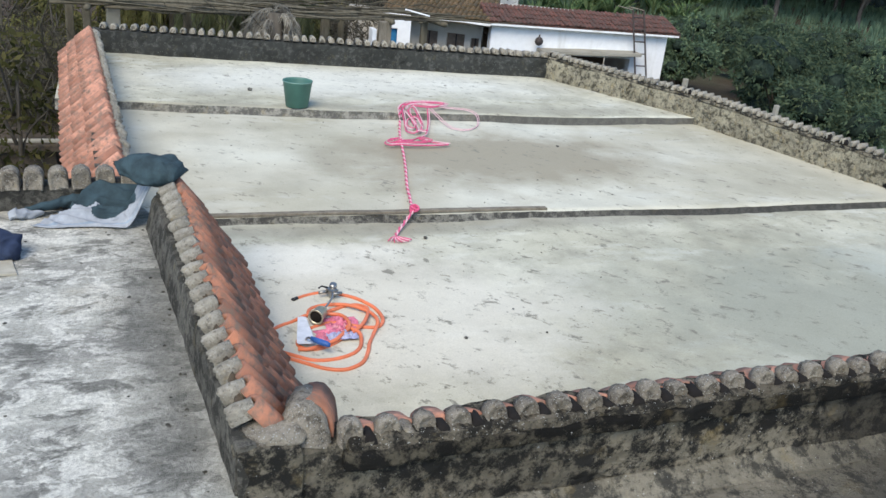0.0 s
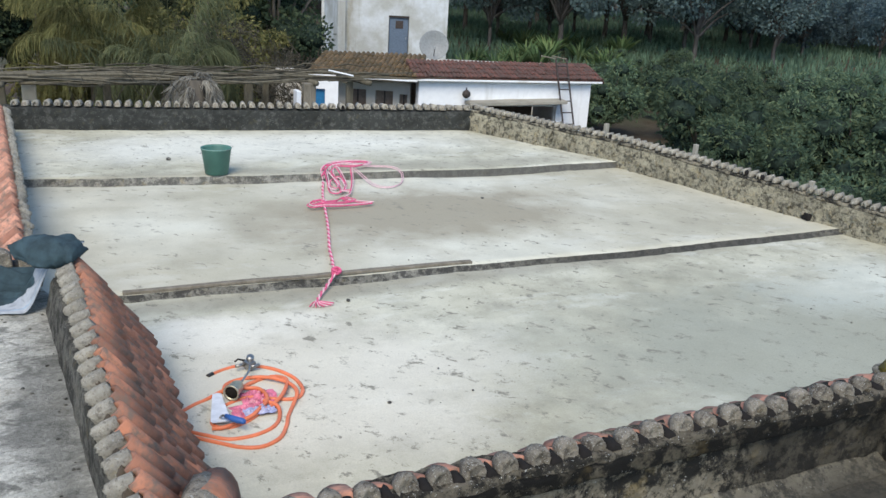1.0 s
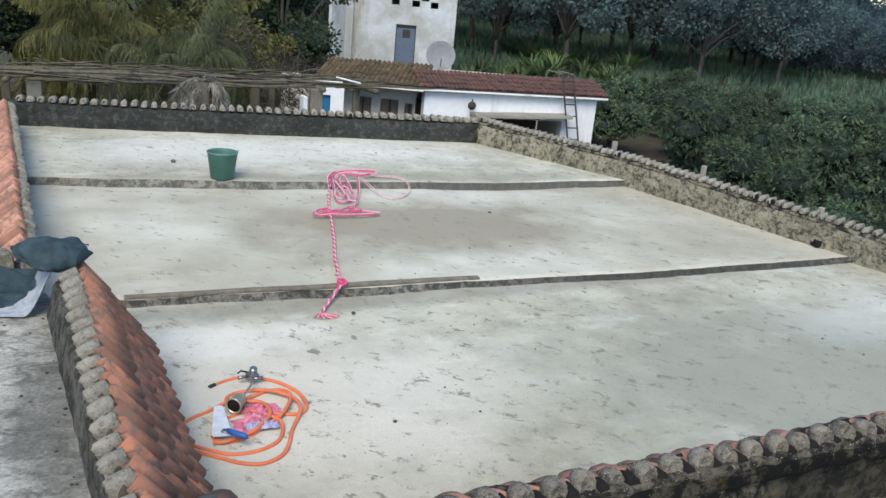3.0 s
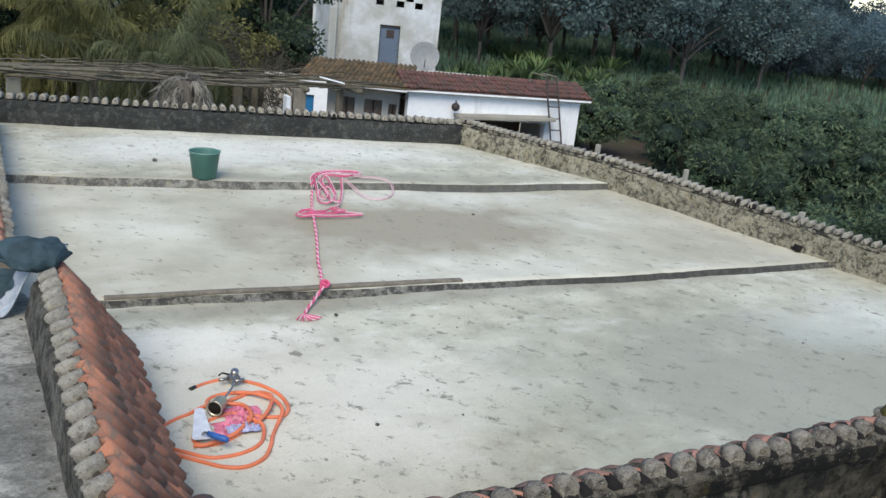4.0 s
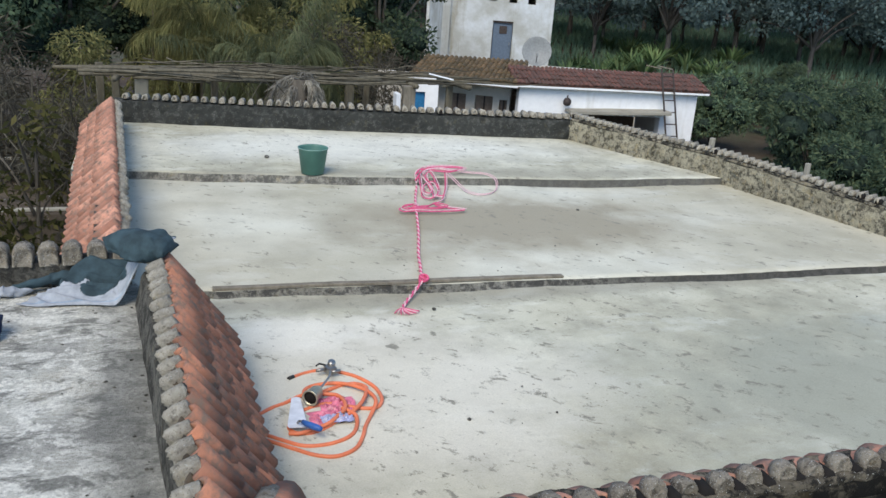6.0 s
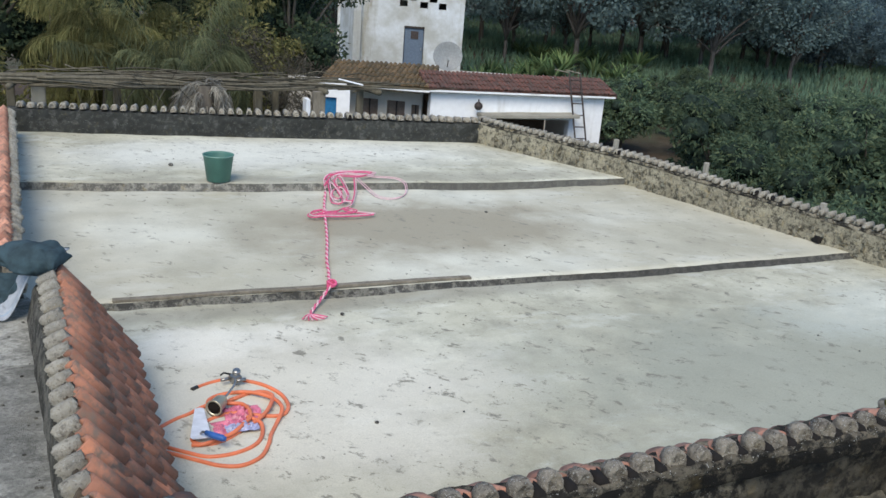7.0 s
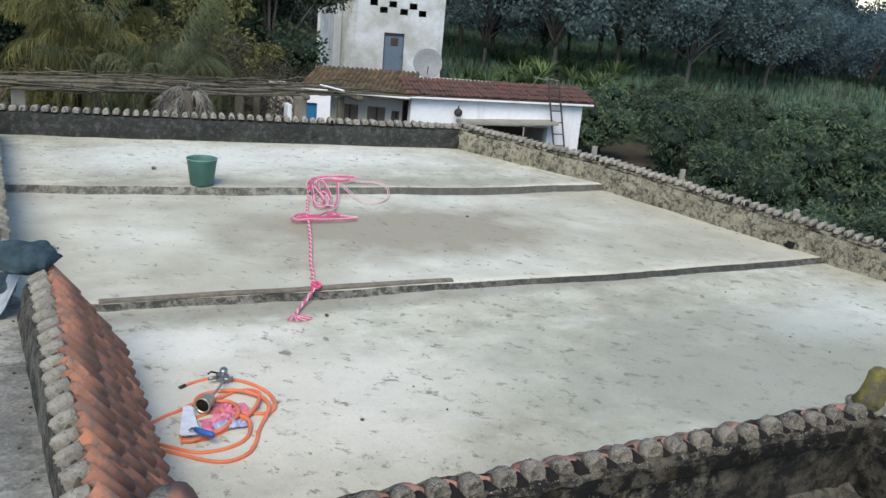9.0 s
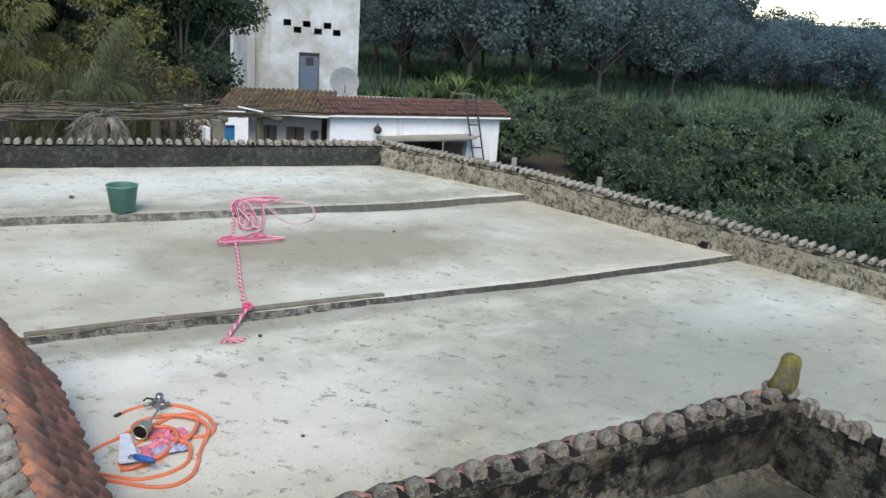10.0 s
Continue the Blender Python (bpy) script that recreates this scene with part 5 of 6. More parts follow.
put("wall", panel(WL, EV - GZ, 0.22, wins, M["dim_wall"]), house, stand(WA, WB, GZ), "stained wall of the wing, its shade in the wash colour")
for x0, x1, z0, z1 in wins:
    # opaque panes in room brown, standing for the dark rooms behind
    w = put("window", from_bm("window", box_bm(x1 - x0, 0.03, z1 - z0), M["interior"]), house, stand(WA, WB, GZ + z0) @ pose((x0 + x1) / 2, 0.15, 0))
    put("frame", from_bm("frame", box_bm(0.03, 0.05, z1 - z0), M["iron"]), w, pose(0, -0.04, 0))
    put("sill", from_bm("sill", box_bm(x1 - x0 + 0.06, 0.1, 0.03), M["dim_wall"]), w, pose(0, -0.2, -0.035))
tiled_roof("roof", Vector((6.0, 20.15, -0.52)), HA - d * 0.12 - side * 0.2 + Vector((0, 0, EV + 0.09)), Vector((1.05, 1.85, 0.3)), 6, 0.12, M["tile_moss"], house, 0.05)
put("eave_board", from_bm("eave_board", box_bm(2.75, 0.05, 0.05, 0.01), M["white_wall"]), house, stand((6.0, 20.15), (8.3, 18.95), EV) @ pose(1.34, 0.02, -0.02))
put("wall", panel(0.72, 2.6, 0.2, [(0.08, 0.42, 0.0, 2.42)], M["white_wall"]), house, stand((5.75, 19.13), (6.44, 18.93), GZ))
put("door", from_bm("door", box_bm(0.34, 0.04, 2.42, 0.004), M["blue"]), house, stand((5.75, 19.13), (6.44, 18.93), GZ) @ pose(0.25, 0.09, 0), "bright blue painted door")
tagged(house, "low white farmhouse with a dark red tiled roof and open garage", "house")

# ladder leaning on the eave
ladder = empty("ladder", pose(0, 0, 0))
l0, l1 = Vector((12.24, 17.66, -3.1)), Vector((12.02, 18.56, 0.04))
ldir = Vector((0.29, -0.04, 0))
for s in (0, 1):
    v, f = tube([l0 + ldir * s, l1 + ldir * s], 0.022, 6)
    put("rail", mesh("rail", v, f, M["iron"]), ladder)
for k in range(11):
    p = l0.lerp(l1, (k + 0.6) / 11.2)
    v, f = tube([p, p + ldir], 0.016, 6)
    put("rung", mesh("rung", v, f, M["iron"]), ladder)
for s in (0, 1):
    v, f = tube([l1 + ldir * s, l1 + ldir * s + Vector((-0.25, 0.3, 0.04))], 0.015, 6)
    put("hook", mesh("hook", v, f, M["wood"]), ladder)
tagged(ladder, "dark iron ladder leaning against the white house", "ladder")

# ---- the tower ----
tower = empty("tower", pose(0, 0, 0))
TA, TB = Vector((11.073, 33.242, 0)), Vector((15.13, 31.58, 0))
TL = (TB - TA).length
TZ, TH = -2.9, 9.5
vents = []
for u, z in ((1.575, 1.22), (1.975, 0.96), (2.325, 1.2), (2.775, 0.94), (3.135, 1.18), (3.505, 0.93)):
    vents.append((u - 0.15, u + 0.15, z - TZ - 0.11, z - TZ + 0.13))
tdoor = (2.055, 2.855, -1.75 - TZ, 0.12 - TZ)
put("wall", panel(TL, TH, 0.3, [*vents, tdoor], M["tower_wall"]), tower, stand(TA, TB, TZ))
tn = Vector((-(TB - TA).y, (TB - TA).x, 0)).normalized()
put("wall", panel(3.7, TH, 0.3, [(2.9, 3.2, 3.5, 4.1)], M["tower_wall"]), tower, stand(TA + tn * 3.7 + Vector((-0.9, 0, 0)), TA + tn * 0.02, TZ))
put("wall", panel(3.7, TH, 0.3, [], M["tower_wall"]), tower, stand(TB + tn * 0.02, TB + tn * 3.7, TZ))
put("wall", panel(TL + 0.9, TH, 0.3, [], M["tower_wall"]), tower, stand(TB + tn * 3.7, TA + tn * 3.7 + Vector((-0.9, 0, 0)), TZ))
put("inner_floor", from_bm("inner_floor", box_bm(3.3, 3.0, 0.1), M["interior"]), tower, stand(TA, TB, TZ + 4.9) @ pose(TL / 2, 1.9, 0))
put("roof", from_bm("roof", box_bm(TL + 0.2, 4.0, 0.25), M["tower_wall"]), tower, stand(TA, TB, TZ + TH) @ pose(TL / 2, 1.85, 0))
td = put("door", from_bm("door", box_bm(0.76, 0.05, 1.84, 0.01), M["door"]), tower, stand(TA, TB, TZ + tdoor[2]) @ pose(2.455, 0.12, 0), "grey-blue metal door")
put("frame", from_bm("frame", box_bm(0.8, 0.06, 0.07), M["iron"]), td, pose(0, -0.06, 1.8))
put("pane", from_bm("pane", box_bm(0.3, 0.03, 0.3), M["iron"]), td, pose(0.02, -0.03, 1.38))
put("handle", from_bm("handle", box_bm(0.03, 0.05, 0.12, 0.008), M["steel"]), td, pose(0.3, -0.05, 0.95))
tagged(tower, "tall white water tower with rain stains and small vent holes", "tower")

# satellite dish on the flat roof
dish = empty("satellite_dish", pose(10.8, 23.3, -0.76))
prof = [(0.0, 0.0), (0.15, 0.012), (0.3, 0.05), (0.42, 0.1), (0.43, 0.1), (0.3, 0.04), (0.15, 0.0), (0.0, -0.012)]
face = frame_at((0, 0, 0.62), (-0.35, -0.9, 0.3)) @ pose(0, 0, 0, 0, 90)
put("reflector", mesh("reflector", *lathe(prof, 32), M["dish"], True), dish, face)
v, f = tube([(0, 0.1, -0.2), (0, 0.08, 0.62)], 0.03, 8)
put("mast", mesh("mast", v, f, M["iron"]), dish)
v, f = tube([(0, 0, 0.25), (-0.15, -0.4, 0.55)], 0.012, 6)
put("feed_arm", mesh("feed_arm", v, f, M["iron"]), dish)
v, f = tube([(-0.15, -0.4, 0.55), (-0.14, -0.36, 0.63)], 0.03, 8)
put("receiver", mesh("receiver", v, f, M["dish"]), dish)
tagged(dish, "grey satellite dish on a short mast on the house roof", "satellite dish")
# long low wall behind the house
tagged(slab("retaining_wall", [(12.2, 27.0), (17.5, 25.15), (17.6, 25.45), (12.3, 27.3)], -3.1, -0.95, M["dim_wall"]), "long low grey boundary wall behind the house", "wall", kind="structure")


# ---- plants ----
def leaf_mesh(name, blobs, count, length, width, mat, seed, droop=0.0, shell=0.45, rosette=0):
    """Many small leaves in clumps: each leaf is a bent diamond, the crown is ragged with gaps."""
    r = np.random.RandomState(seed)
    vols = np.array([b[3] * b[4] * b[5] for b in blobs]) ** 0.67
    pick = r.choice(len(blobs), count, p=vols / vols.sum())
    bl = np.array(blobs)[pick]
    d = r.normal(size=(count, 3))
    d /= np.linalg.norm(d, axis=1)[:, None]
    # twig clumps: pull leaves towards random directions so that gaps open
    clump = r.normal(size=(count // 14 + 1, 3))
    clump /= np.linalg.norm(clump, axis=1)[:, None]
    c = clump[r.randint(0, len(clump), count)]
    d = d * 0.42 + c
    d /= np.linalg.norm(d, axis=1)[:, None]
    rad = (shell + (1.08 - shell) * r.rand(count) ** 0.6)[:, None]
    p = bl[:, :3] + d * bl[:, 3:6] * rad
    if rosette:
        # leaves in bunches at the twig ends
        src = np.arange(count) // rosette * rosette
        p = p[src] + r.normal(size=(count, 3)) * length * 0.22
        d = d[src]
    ax = d * 0.8 + r.normal(size=(count, 3)) * 0.75
    ax[:, 2] -= droop
    ax /= np.linalg.norm(ax, axis=1)[:, None]
    sd = np.cross(ax, r.normal(size=(count, 3)))
    sd /= np.linalg.norm(sd, axis=1)[:, None]
    k = (0.6 + 0.8 * r.rand(count))[:, None]
    a, b = p, p + ax * length * k
    m = p + ax * length * k * 0.45
    nrm = np.cross(ax, sd)
    v = np.stack([a, m + sd * width * k + nrm * width * 0.3, b, m - sd * width * k + nrm * width * 0.3], 1).reshape(-1, 3)
    me = bpy.data.meshes.new(name)
    me.vertices.add(len(v))
    me.vertices.foreach_set("co", v.ravel())
    me.loops.add(count * 4)
    me.loops.foreach_set("vertex_index", np.arange(count * 4, dtype=np.int32))
    me.polygons.add(count)
    me.polygons.foreach_set("loop_start", np.arange(0, count * 4, 4, dtype=np.int32))
    me.update(calc_edges=True)
    me.materials.append(mat)
    return me


def limbs_mesh(name, trunk, limbs, mat):
    """A tapered trunk with its main limbs."""
    verts, faces = [], []
    for pts, r0, r1 in [trunk, *limbs]:
        line = spline(pts, 4)
        v, f = tube(line, r0, 7, [r0 + (r1 - r0) * i / (len(line) - 1) for i in range(len(line))])
        faces += [tuple(i + len(verts) for i in g) for g in f]
        verts += v
    return mesh(name, verts, faces, mat, True)


def make_tree(name, seed, height, trunk_h, spread, leaves, length, width, mat, trunk_r=0.12, blobs=9, flat=0.7, droop=0.2, bark=None, rosette=0, core=None):
    r = random.Random(seed)
    e = empty(name)
    ends_, bl = [], []
    for i in range(blobs):
        a = 2 * math.pi * i / blobs + r.uniform(-0.5, 0.5)
        q = spread * r.uniform(0.2, 0.85) * (0.2 if i == 0 else 1)
        z = trunk_h + (height - trunk_h) * r.uniform(0.1, 0.9) * (1.05 - 0.45 * (q / spread) ** 2)
        s = spread * r.uniform(0.22, 0.45)
        bl.append((q * math.cos(a), q * math.sin(a), z, s, s, min(s * flat, height - z + 0.1)))
        ends_.append((bl[-1][0], bl[-1][1], z))
    trunk = ([(0, 0, -0.2), (r.uniform(-0.1, 0.1), r.uniform(-0.1, 0.1), trunk_h * 0.5), (r.uniform(-0.2, 0.2), r.uniform(-0.2, 0.2), trunk_h + 0.3)], trunk_r, trunk_r * 0.6)
    limbs = [([(0, 0, trunk_h * r.uniform(0.7, 1.0)), (x * 0.45, y * 0.45, (trunk_h + z) / 2 + 0.1), (x, y, z)], trunk_r * 0.5, trunk_r * 0.12) for x, y, z in ends_]
    put("trunk", limbs_mesh("trunk", trunk, limbs, bark or M["bark"]), e)
    put("crown", leaf_mesh("crown", bl, leaves, length, width, mat, seed, droop, 0.45 if core is None else 0.6, rosette), e)
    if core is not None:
        # inner foliage that closes the crown behind the leaves, crown shade in its colour
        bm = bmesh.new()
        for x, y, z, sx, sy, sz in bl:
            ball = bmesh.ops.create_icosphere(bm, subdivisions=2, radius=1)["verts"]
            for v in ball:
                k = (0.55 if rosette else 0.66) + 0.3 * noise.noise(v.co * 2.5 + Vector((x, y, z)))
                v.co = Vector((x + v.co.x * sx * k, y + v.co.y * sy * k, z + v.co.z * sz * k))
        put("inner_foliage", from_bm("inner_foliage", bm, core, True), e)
    return e


rt = random.Random(11)


def plant(models, spots, label, category, group):
    """Set the models and their copies on the ground at the spots (x, y, scale)."""
    used = set()
    for i, (x, y, s) in enumerate(spots):
        src = models[i % len(models)]
        m = pose(x, y, ground_z(x, y) - 0.05, 0, 0, rt.uniform(0, 360)) @ Matrix.Scale(s, 4)
        if src.name in used:
            ob = copy_thing(src, m)
        else:
            src.matrix_basis = m
            used.add(src.name)
            ob = src
        ob.scale = (s, s, s * rt.uniform(0.92, 1.08))
        tagged(ob, label, category, group)


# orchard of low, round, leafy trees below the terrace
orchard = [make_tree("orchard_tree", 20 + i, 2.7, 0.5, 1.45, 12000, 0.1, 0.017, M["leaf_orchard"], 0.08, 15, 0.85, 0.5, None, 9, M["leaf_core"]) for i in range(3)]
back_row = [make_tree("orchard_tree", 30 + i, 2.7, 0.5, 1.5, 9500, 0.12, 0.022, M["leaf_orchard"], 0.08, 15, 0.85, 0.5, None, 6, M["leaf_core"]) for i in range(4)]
spots, rear = [], []
for dist, az0, az1, gap, low, high in ((14.6, 49.5, 66, 3.0, 2.0, 2.6), (18.4, 46.5, 64, 3.3, 2.3, 3.0), (22.0, 44.5, 62, 3.4, 2.5, 3.4), (25.6, 43.5, 62, 3.4, 2.5, 3.4),
                                       (29.6, 36.6, 62, 3.2, 2.6, 3.3), (33.0, 35.5, 62, 3.2, 2.2, 2.8), (36.4, 35.0, 62, 3.2, 1.8, 2.4)):
    step = math.degrees(gap / dist)
    az = az0
    while az < az1:
        a, q = radians(az + rt.uniform(-0.2, 0.2) * step), dist + rt.uniform(-0.6, 0.6)
        (spots if dist < 21 else rear).append((q * math.sin(a), q * math.cos(a), rt.uniform(low, high) / 2.7 * (0.8 if az < 40.5 else 1.0)))
        az += step
spots += [(9.9, 8.75, 0.82), (10.75, 7.7, 0.92), (11.5, 6.4, 0.95), (13.0, 8.6, 0.95)]
for i in range(16):
    az, dist = radians(rt.uniform(35.5, 60)), rt.uniform(39, 44)
    rear.append((dist * math.sin(az), dist * math.cos(az), rt.uniform(0.35, 0.5)))
plant(orchard, spots, "low round orchard tree with dense dark green leaves", "tree", "orchard trees")
plant(back_row, rear, "low round orchard tree farther down the rows", "tree", "orchard trees")

# tall dark trees on the hill
wood = [make_tree("hill_tree", 50 + i, 8.0, 1.7, 3.0, 8000, 0.18, 0.055, M["leaf_hill_haze"], 0.14, 20, 0.75, 0.3, M["dark_bark"]) for i in range(4)]
spots = []
for i in range(24):
    az = 16 + 30 * (i + rt.uniform(-0.2, 1.2)) / 24
    dist = 46 + 12 * ((i * 7) % 10) / 9 + rt.uniform(-1.5, 1.5)
    spots.append((dist * math.sin(radians(az)), dist * math.cos(radians(az)), rt.uniform(0.85, 1.3)))
for i in range(16):
    az = 14 + 33 * (i + rt.random()) / 16
    dist = rt.uniform(62, 72)
    spots.append((dist * math.sin(radians(az)), dist * math.cos(radians(az)), rt.uniform(1.2, 1.5)))
plant(wood, spots, "tall dark evergreen tree with a bare trunk on the hill", "tree", "hill trees")
far = [make_tree("far_tree", 70 + i, 6.0, 1.2, 2.8, 5000, 0.2, 0.06, M["leaf_far_haze"], 0.13, 14, 0.75, 0.3, M["dark_bark"]) for i in range(3)]
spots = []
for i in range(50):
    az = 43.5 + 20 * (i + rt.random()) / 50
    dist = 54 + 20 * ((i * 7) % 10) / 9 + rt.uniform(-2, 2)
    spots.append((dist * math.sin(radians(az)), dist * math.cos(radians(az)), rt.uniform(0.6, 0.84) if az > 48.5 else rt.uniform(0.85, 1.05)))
plant(far, spots, "distant tree on the hill's skyline, haze in its leaf colour", "tree", "skyline trees")


def blade_plant(name, count, length, width, mat, seed, bend, lift=0.9, base_r=0.08):
    """A rosette of long blades that rise and bend over."""
    r = random.Random(seed)
    verts, faces = [], []
    for i in range(count):
        a, q = r.uniform(0, 2 * math.pi), r.uniform(0.5, 1.0)
        d = Vector((math.cos(a), math.sin(a), 0))
        s = Vector((-d.y, d.x, 0))
        base = len(verts)
        L = length * r.uniform(0.7, 1.1)
        for k in range(5):
            t = k / 4
            p = d * (base_r + L * t * q * 0.75) + Vector((0, 0, L * (lift * t - bend * q * t * t)))
            w = width * (1 - t) ** 0.7 + 0.002
            verts += [p - s * w, p + s * w]
        for k in range(4):
            faces.append((base + 2 * k, base + 2 * k + 1, base + 2 * k + 3, base + 2 * k + 2))
    return mesh(name, verts, faces, mat)


agave = [blade_plant("agave", 46, 1.3, 0.06, M["leaf_agave"], i, 0.5) for i in range(3)]
for i in range(30):
    az, dist = radians(rt.uniform(24, 40)), rt.uniform(40, 49)
    x, y = dist * math.sin(az), dist * math.cos(az)
    tagged(new("agave", agave[i % 3]), "spiky green agave clump on the slope", "agave", "agaves").matrix_basis = pose(x, y, ground_z(x, y), 0, 0, rt.uniform(0, 360)) @ Matrix.Scale(rt.uniform(0.8, 1.5), 4)

# grass on the slope
r = np.random.RandomState(5)
n = 42000
az, dist = np.radians(r.uniform(18, 66, n)), r.uniform(38, 74, n)
gx_, gy_ = dist * np.sin(az), dist * np.cos(az)
verts, faces = [], []
for i in range(n):
    x, y = float(gx_[i]), float(gy_[i])
    z = ground_z(x, y)
    h, a = 0.2 + 0.35 * r.rand(), r.rand() * 6.28
    b = len(verts)
    verts += [(x - 0.05 * math.cos(a), y - 0.05 * math.sin(a), z), (x + 0.05 * math.cos(a), y + 0.05 * math.sin(a), z), (x + 0.15 * math.sin(a), y - 0.15 * math.cos(a), z + h)]
    faces.append((b, b + 1, b + 2))
tagged(new("grass", mesh("grass", verts, faces, M["leaf_grass"])), "long green grass on the slope", "grass", kind="stuff")


# ---- the garden behind the north parapet ----
def frond(length, droop, seed, leaf=0.3, width=0.012, pairs=26, up=1.0):
    """One palm frond along +x: a thin arching rib with narrow leaflets that hang from it."""
    r = random.Random(seed)
    verts, faces = [], []
    pts = [Vector((length * t * (1 - 0.3 * t * droop), 0, length * (up * 0.55 * t - droop * 0.75 * t * t))) for t in [i / 10 for i in range(11)]]
    v, f = tube(pts, 0.01, 5, [0.012 * (1 - 0.85 * i / 10) for i in range(11)])
    verts += v
    faces += f
    for i in range(pairs):
        t = 0.1 + 0.9 * i / pairs
        k = min(9, int(t * 10))
        p = pts[k].lerp(pts[k + 1], t * 10 - k)
        d = (pts[k + 1] - pts[k]).normalized()
        for s in (-1, 1):
            l = leaf * (1.1 - abs(t - 0.45)) * r.uniform(0.6, 1.3)
            mid = p + d * l * 0.3 + Vector((r.uniform(-0.06, 0.06), s * l * r.uniform(0.2, 0.5), -l * r.uniform(0.05, 0.3)))
            tip = mid + d * l * 0.15 + Vector((r.uniform(-0.1, 0.1), s * l * r.uniform(0.0, 0.25), -l * r.uniform(0.45, 0.95)))
            b = len(verts)
            w = Vector((d.x, r.uniform(-0.6, 0.6), 0)).normalized() * width
            verts += [p, mid + w, tip, mid - w]
            faces.append((b, b + 1, b + 2, b + 3))
    return verts, faces


def palm(name, at, trunk_h, fronds, length, mat, seed, label, lean=0.0, droop=(0.5, 1.2), updir=(0.2, 1.9), leaf=0.5):
    r = random.Random(seed)
    e = empty(name, pose(*at))
    v, f = tube([(0, 0, -0.2), (lean * 0.4, 0, trunk_h * 0.5), (lean, 0, trunk_h)], 0.16, 10, [0.17, 0.13, 0.12])
    put("trunk", mesh("trunk", v, f, M["bark"], True), e)
    kinds = [mesh("frond", *frond(length, r.uniform(*droop), seed + i, leaf, 0.0075, 100, r.uniform(*updir)), mat) for i in range(7)]
    for i in range(fronds):
        put("frond", kinds[i % 7], e, pose(lean, 0, trunk_h - 0.1 + r.uniform(-0.2, 0.15), 0, r.uniform(-22, 22), 360 * i / fronds * 2.4 + r.uniform(-15, 15)))
    return tagged(e, label, "palm")


palm("palm_tree", (2.45, 17.0, -3.1), 2.7, 60, 2.2, M["leaf_palm"], 3, "feathery green palm behind the pole pergola", 0.0, (0.9, 2.2), (1.0, 2.9))
palm("palm_tree", (1.2, 18.8, -3.1), 3.3, 50, 2.15, M["leaf_olive"], 9, "yellowish green palm behind the pole pergola", 0.1, (0.9, 2.2), (0.9, 2.7))
palm("dry_palm", (2.28, 12.95, -3.1), 3.42, 11, 0.85, M["leaf_straw"], 15, "dead grey palm with hanging dry fronds", 0.0, (1.2, 2.6), (0.3, 1.6), 0.22)

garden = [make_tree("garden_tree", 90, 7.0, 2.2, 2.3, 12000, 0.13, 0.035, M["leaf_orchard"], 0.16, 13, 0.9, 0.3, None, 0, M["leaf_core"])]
plant(garden, [(6.6, 25.4, 1.0), (5.6, 27.5, 1.15), (-1.6, 22.5, 1.0), (-3.4, 20.5, 0.9), (0.6, 26.0, 1.25), (3.4, 29.5, 1.35), (-5.5, 25.0, 1.2), (-0.2, 24.2, 1.15), (-2.4, 26.5, 1.25)], "dense dark green garden tree", "tree", "garden trees")
bushy = [make_tree("garden_bush", 95, 4.2, 0.5, 1.7, 9000, 0.11, 0.02, M["leaf_olive"], 0.1, 12, 0.9, 0.6), make_tree("garden_bush", 97, 3.6, 0.6, 1.8, 4500, 0.22, 0.012, M["leaf_grey"], 0.1, 12, 0.9, 0.2)]
plant(bushy, [(3.5, 19.3, 1.05), (4.6, 20.6, 1.1), (0.2, 20.6, 1.05), (5.6, 23.0, 0.75), (6.4, 24.2, 0.75), (7.5, 25.9, 0.8), (-0.9, 17.6, 0.9), (-2.2, 16.2, 0.95), (1.9, 21.5, 1.1), (-2.6, 19.0, 1.1), (4.2, 24.0, 1.25), (-1.3, 15.6, 0.75)],
      "tangled olive and grey garden bush", "bush", "garden bushes")

# young broad-leaved bush beside the outer skirt
e = empty("young_tree", pose(-0.95, 8.9, -3.1))
put("trunk", limbs_mesh("trunk", ([(0, 0, 0), (0.05, 0, 1.6), (0.1, 0, 3.3)], 0.05, 0.015), [([(0.05, 0, 1.4 + k * 0.3), (0.15 * math.cos(k * 2.2), 0.15 * math.sin(k * 2.2), 1.8 + k * 0.3), (0.38 * math.cos(k * 2.2), 0.38 * math.sin(k * 2.2), 2.1 + k * 0.28)], 0.02, 0.006) for k in range(6)], M["bark"]), e)
put("crown", leaf_mesh("crown", [(0.1, 0, 3.4, 0.22, 0.22, 0.3), (0.25, 0.1, 2.9, 0.3, 0.3, 0.25), (-0.25, -0.1, 2.8, 0.3, 0.3, 0.3), (0.0, 0.1, 2.3, 0.4, 0.4, 0.3), (0.2, -0.2, 1.9, 0.35, 0.35, 0.3)], 900, 0.1, 0.022, M["leaf_bush"], 6, 0.6, 0.2), e)
tagged(e, "young yellowish broad-leaved tree beside the tiled parapet", "tree")

# pergola of rough poles
pergola = empty("pergola", pose(0, 0, 0))
PZ = 0.22
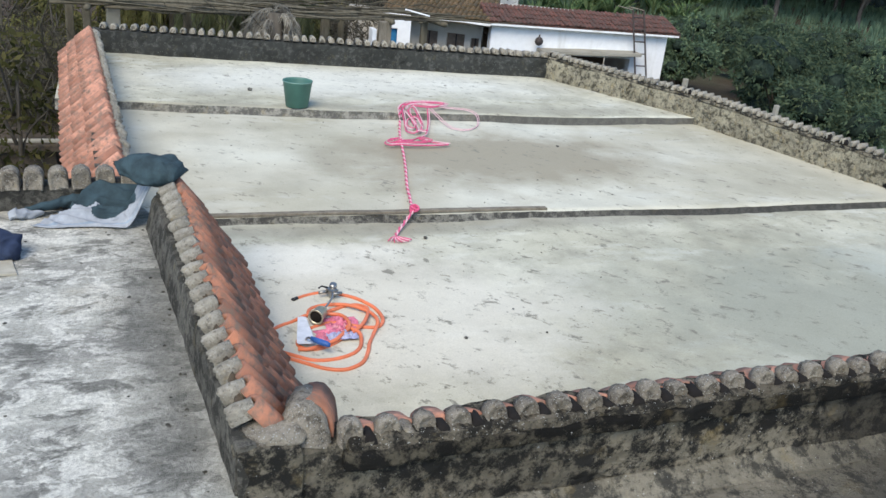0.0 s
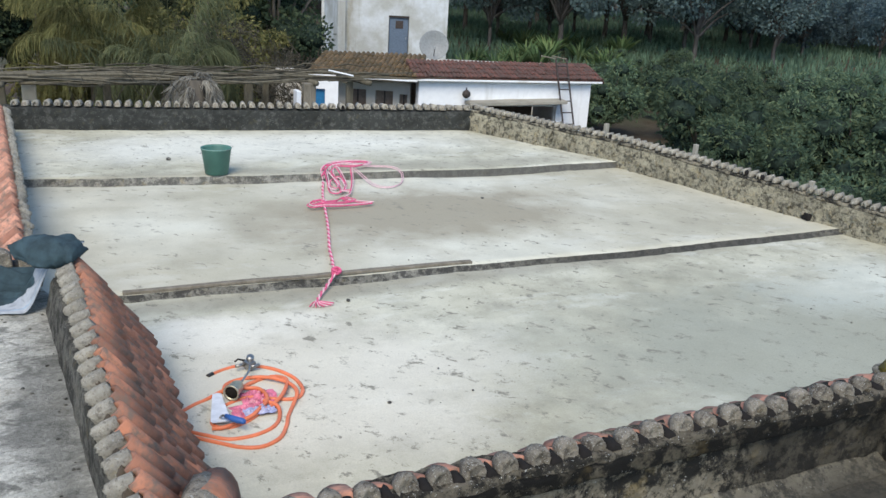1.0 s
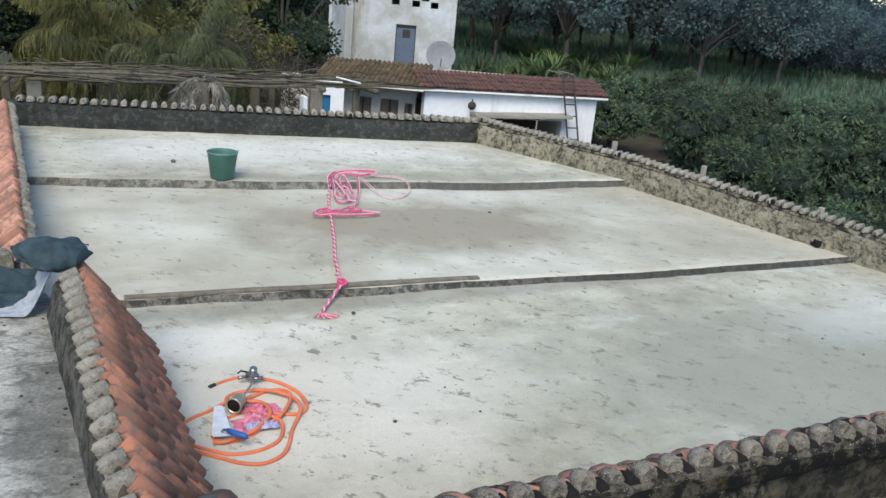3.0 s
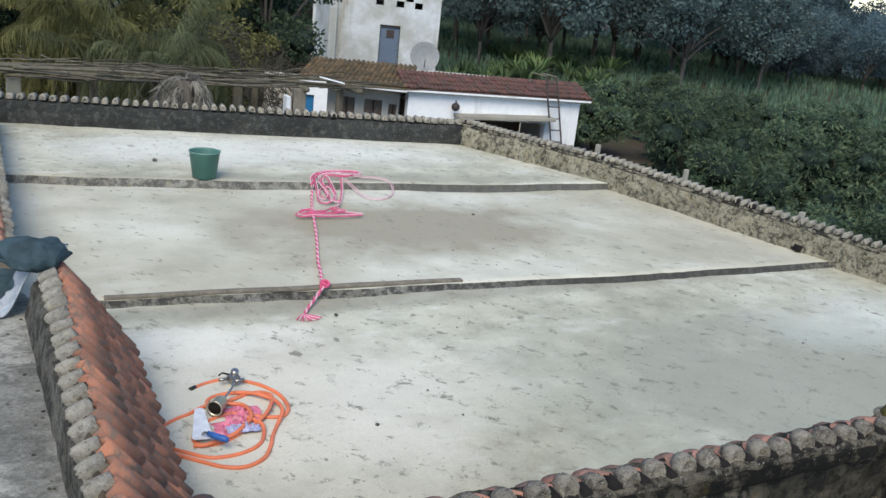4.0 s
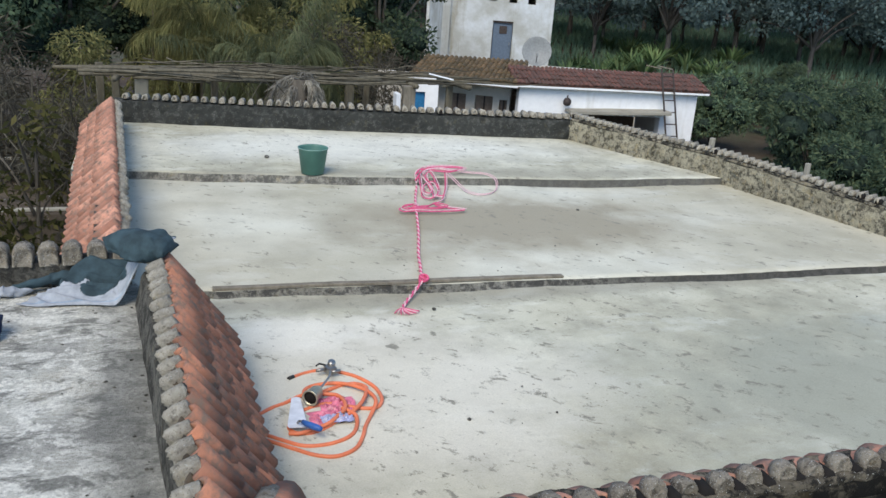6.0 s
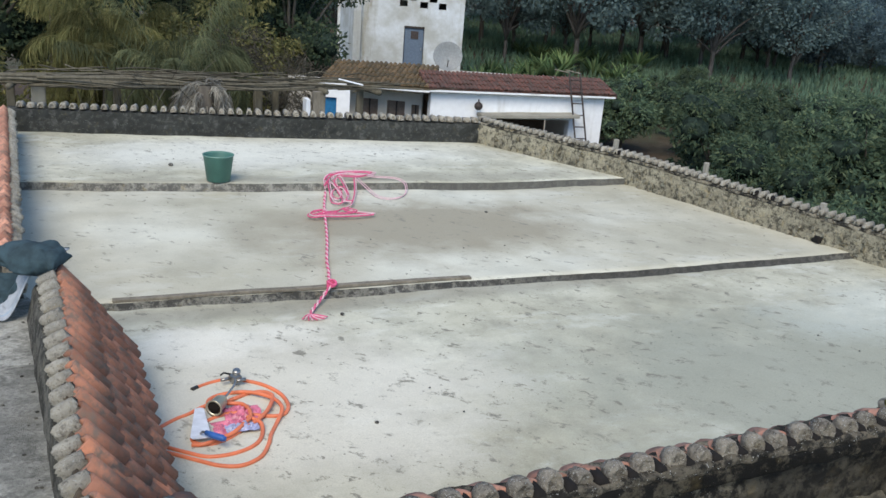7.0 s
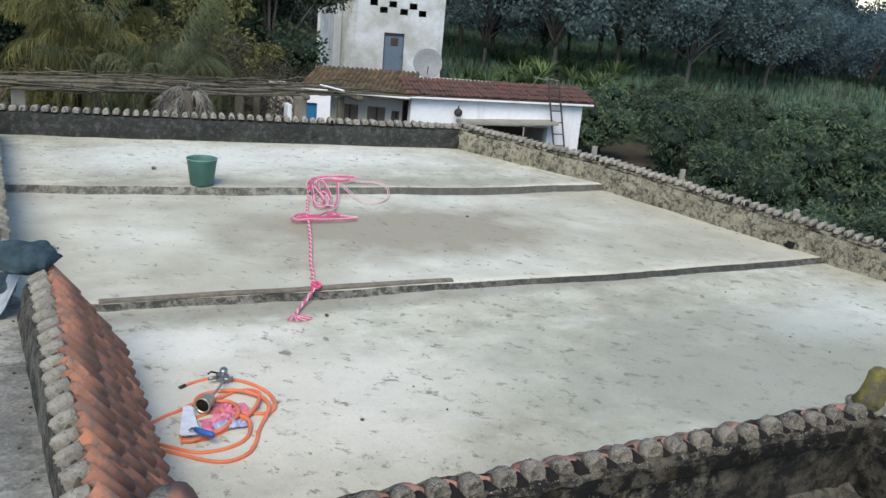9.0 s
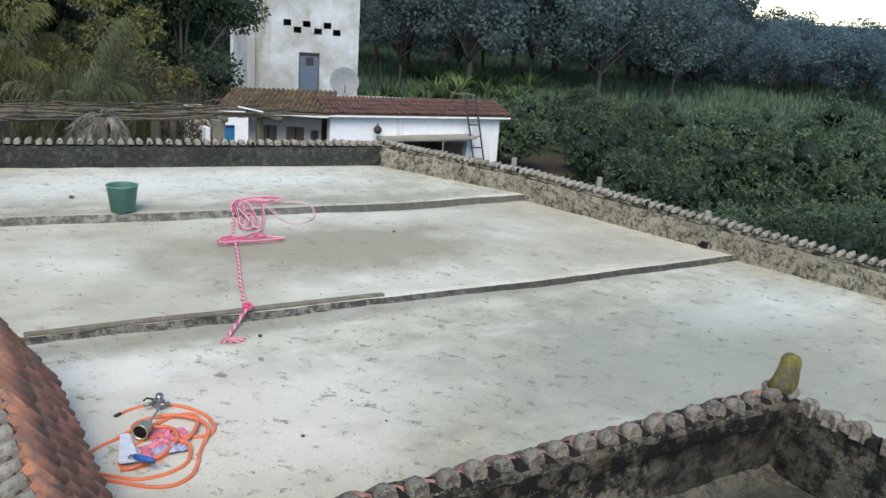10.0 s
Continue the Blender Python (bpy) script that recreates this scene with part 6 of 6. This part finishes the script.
for x, y, w, mat in ((0.0, 14.15, 0.2, "concrete_post"), (2.2, 13.95, 0.2, "concrete_post"), (4.09, 13.45, 0.2, "wood"), (-0.3, 14.4, 0.12, "pole"), (3.25, 13.7, 0.13, "pole"), (3.8, 14.9, 0.11, "pole"), (1.2, 15.0, 0.12, "pole"), (5.2, 14.6, 0.12, "pole"), (-0.6, 15.2, 0.12, "pole")):
    bm = box_bm(w, w * 0.9, PZ + 3.1, 0.02)
    put("post", from_bm("post", bm, M[mat]), pergola, pose(x, y, -3.12, rt.uniform(-1, 1), rt.uniform(-1, 1), rt.uniform(-8, 8)))
put("post_cap", from_bm("post_cap", box_bm(0.07, 0.22, 3.2, 0.01), M["white_wall"]), pergola, pose(3.955, 13.5, -3.12), "white strip along one edge of the post")
for k in range(20):
    y = 13.3 + 0.075 * k + rt.uniform(-0.05, 0.05)
    x0, x1 = -0.75 + rt.uniform(-0.5, 1.5), 5.0 + 0.05 * k + rt.uniform(-1.8, 0.8)
    if k % 4 == 1:
        x0, x1 = -0.8, 2.6
    slant = rt.uniform(-0.45, 0.05)
    pts = [(x0 + (x1 - x0) * t, y + slant * t, PZ + 0.03 + 0.06 * rt.random() + 0.05 * math.sin(t * 5 + k) - 0.02 * k / 3 + (0.05 if k % 3 == 0 else 0)) for t in (0, 0.25, 0.5, 0.75, 1)]
    v, f = tube(spline(pts, 4), 0.03, 7, [0.027 - 0.013 * i / 16 for i in range(17)])
    put("roof_pole", mesh("roof_pole", v, f, M["pole"], True), pergola)
for x in (-0.3, 1.0, 2.2, 3.3, 4.2, 5.1):
    v, f = tube([(x, 13.25, PZ), (x + 0.05, 14.2, PZ - 0.06), (x + 0.1, 15.2, PZ - 0.14)], 0.045, 7)
    put("cross_pole", mesh("cross_pole", v, f, M["pole"], True), pergola)
v, f = tube([(4.47, 13.47, 0.4), (4.71, 12.97, 0.38)], 0.012, 7)
put("roof_pole", mesh("roof_pole", v, f, M["white_wall"]), pergola, None, "pale barkless pole")
for k in range(70):
    x, y = rt.uniform(-0.8, 4.9), rt.uniform(13.2, 14.8)
    run, turn = rt.uniform(0.5, 1.9), rt.uniform(-0.35, 0.35)
    z = PZ + rt.uniform(0.0, 0.14)
    pts = [(x + run * t, y + run * turn * t, z + rt.uniform(-0.035, 0.035)) for t in (0, 0.3, 0.65, 1)]
    v, f = tube(spline(pts, 3), 0.01, 5, [0.013 - 0.007 * i / 9 for i in range(10)])
    put("stick", mesh("stick", v, f, M["pole"] if k % 3 else M["leaf_grey"], True), pergola)
tagged(pergola, "rough pergola of bleached poles on concrete posts", "pergola")

# twiggy shrubs tangled round the pergola
twigs, tf = [], []
rw = random.Random(8)
for i in range(150):
    x, y = rw.choice(((1.7, 12.9), (1.2, 13.2), (-1.2, 13.5), (-1.8, 12.8), (4.8, 18.5), (3.0, 18.0)))
    x, y = x + rw.uniform(-0.6, 0.6), y + rw.uniform(-0.4, 0.4)
    p = Vector((x, y, -3.0 + rw.uniform(1.6, 2.6)))
    pts = [p]
    for k in range(4):
        pts.append(pts[-1] + Vector((rw.uniform(-0.25, 0.25), rw.uniform(-0.15, 0.15), rw.uniform(0.08, 0.4))))
    v, f = tube(pts, 0.01, 4, [0.012, 0.01, 0.008, 0.006, 0.003])
    tf += [tuple(k + len(twigs) for k in g) for g in f]
    twigs += v
tagged(new("twigs", mesh("twigs", twigs, tf, M["leaf_grey"])), "bare grey twigs tangled round the pergola", "twigs", kind="stuff")

# lower shed roof beyond the outer skirt, with pale kerbs
shed = empty("shed", pose(0, 0, 0))
put("wall", from_bm("wall", box_bm(7.0, 3.6, 0.95), M["earth_wall"]), shed, pose(-4.4, 16.0, -3.1))
put("roof", from_bm("roof", box_bm(7.2, 3.8, 0.12, 0.02), M["earth_wall"]), shed, pose(-4.4, 16.0, -2.14))
for y in (14.25, 17.75):
    put("kerb", from_bm("kerb", box_bm(7.2, 0.07, 0.06, 0.02), M["concrete_post"]), shed, pose(-4.4, y, -2.02))
tagged(shed, "low shed with a flat brownish cement roof", "shed")

# fence posts outside the east parapet
for x, y, top in ((6.74, 8.95, 0.33), (7.63, 8.25, 0.17), (7.46, 6.25, 0.2)):
    bm = box_bm(0.052, 0.055, top + 3.1, 0.01)
    roughen(bm, 0.008, 4)
    tagged(new("fence_post", from_bm("fence_post", bm, M["concrete_post"])), "grey concrete fence post outside the parapet", "fence post", "fence posts").matrix_basis = pose(x, y, -3.12, 0, 0, 10)
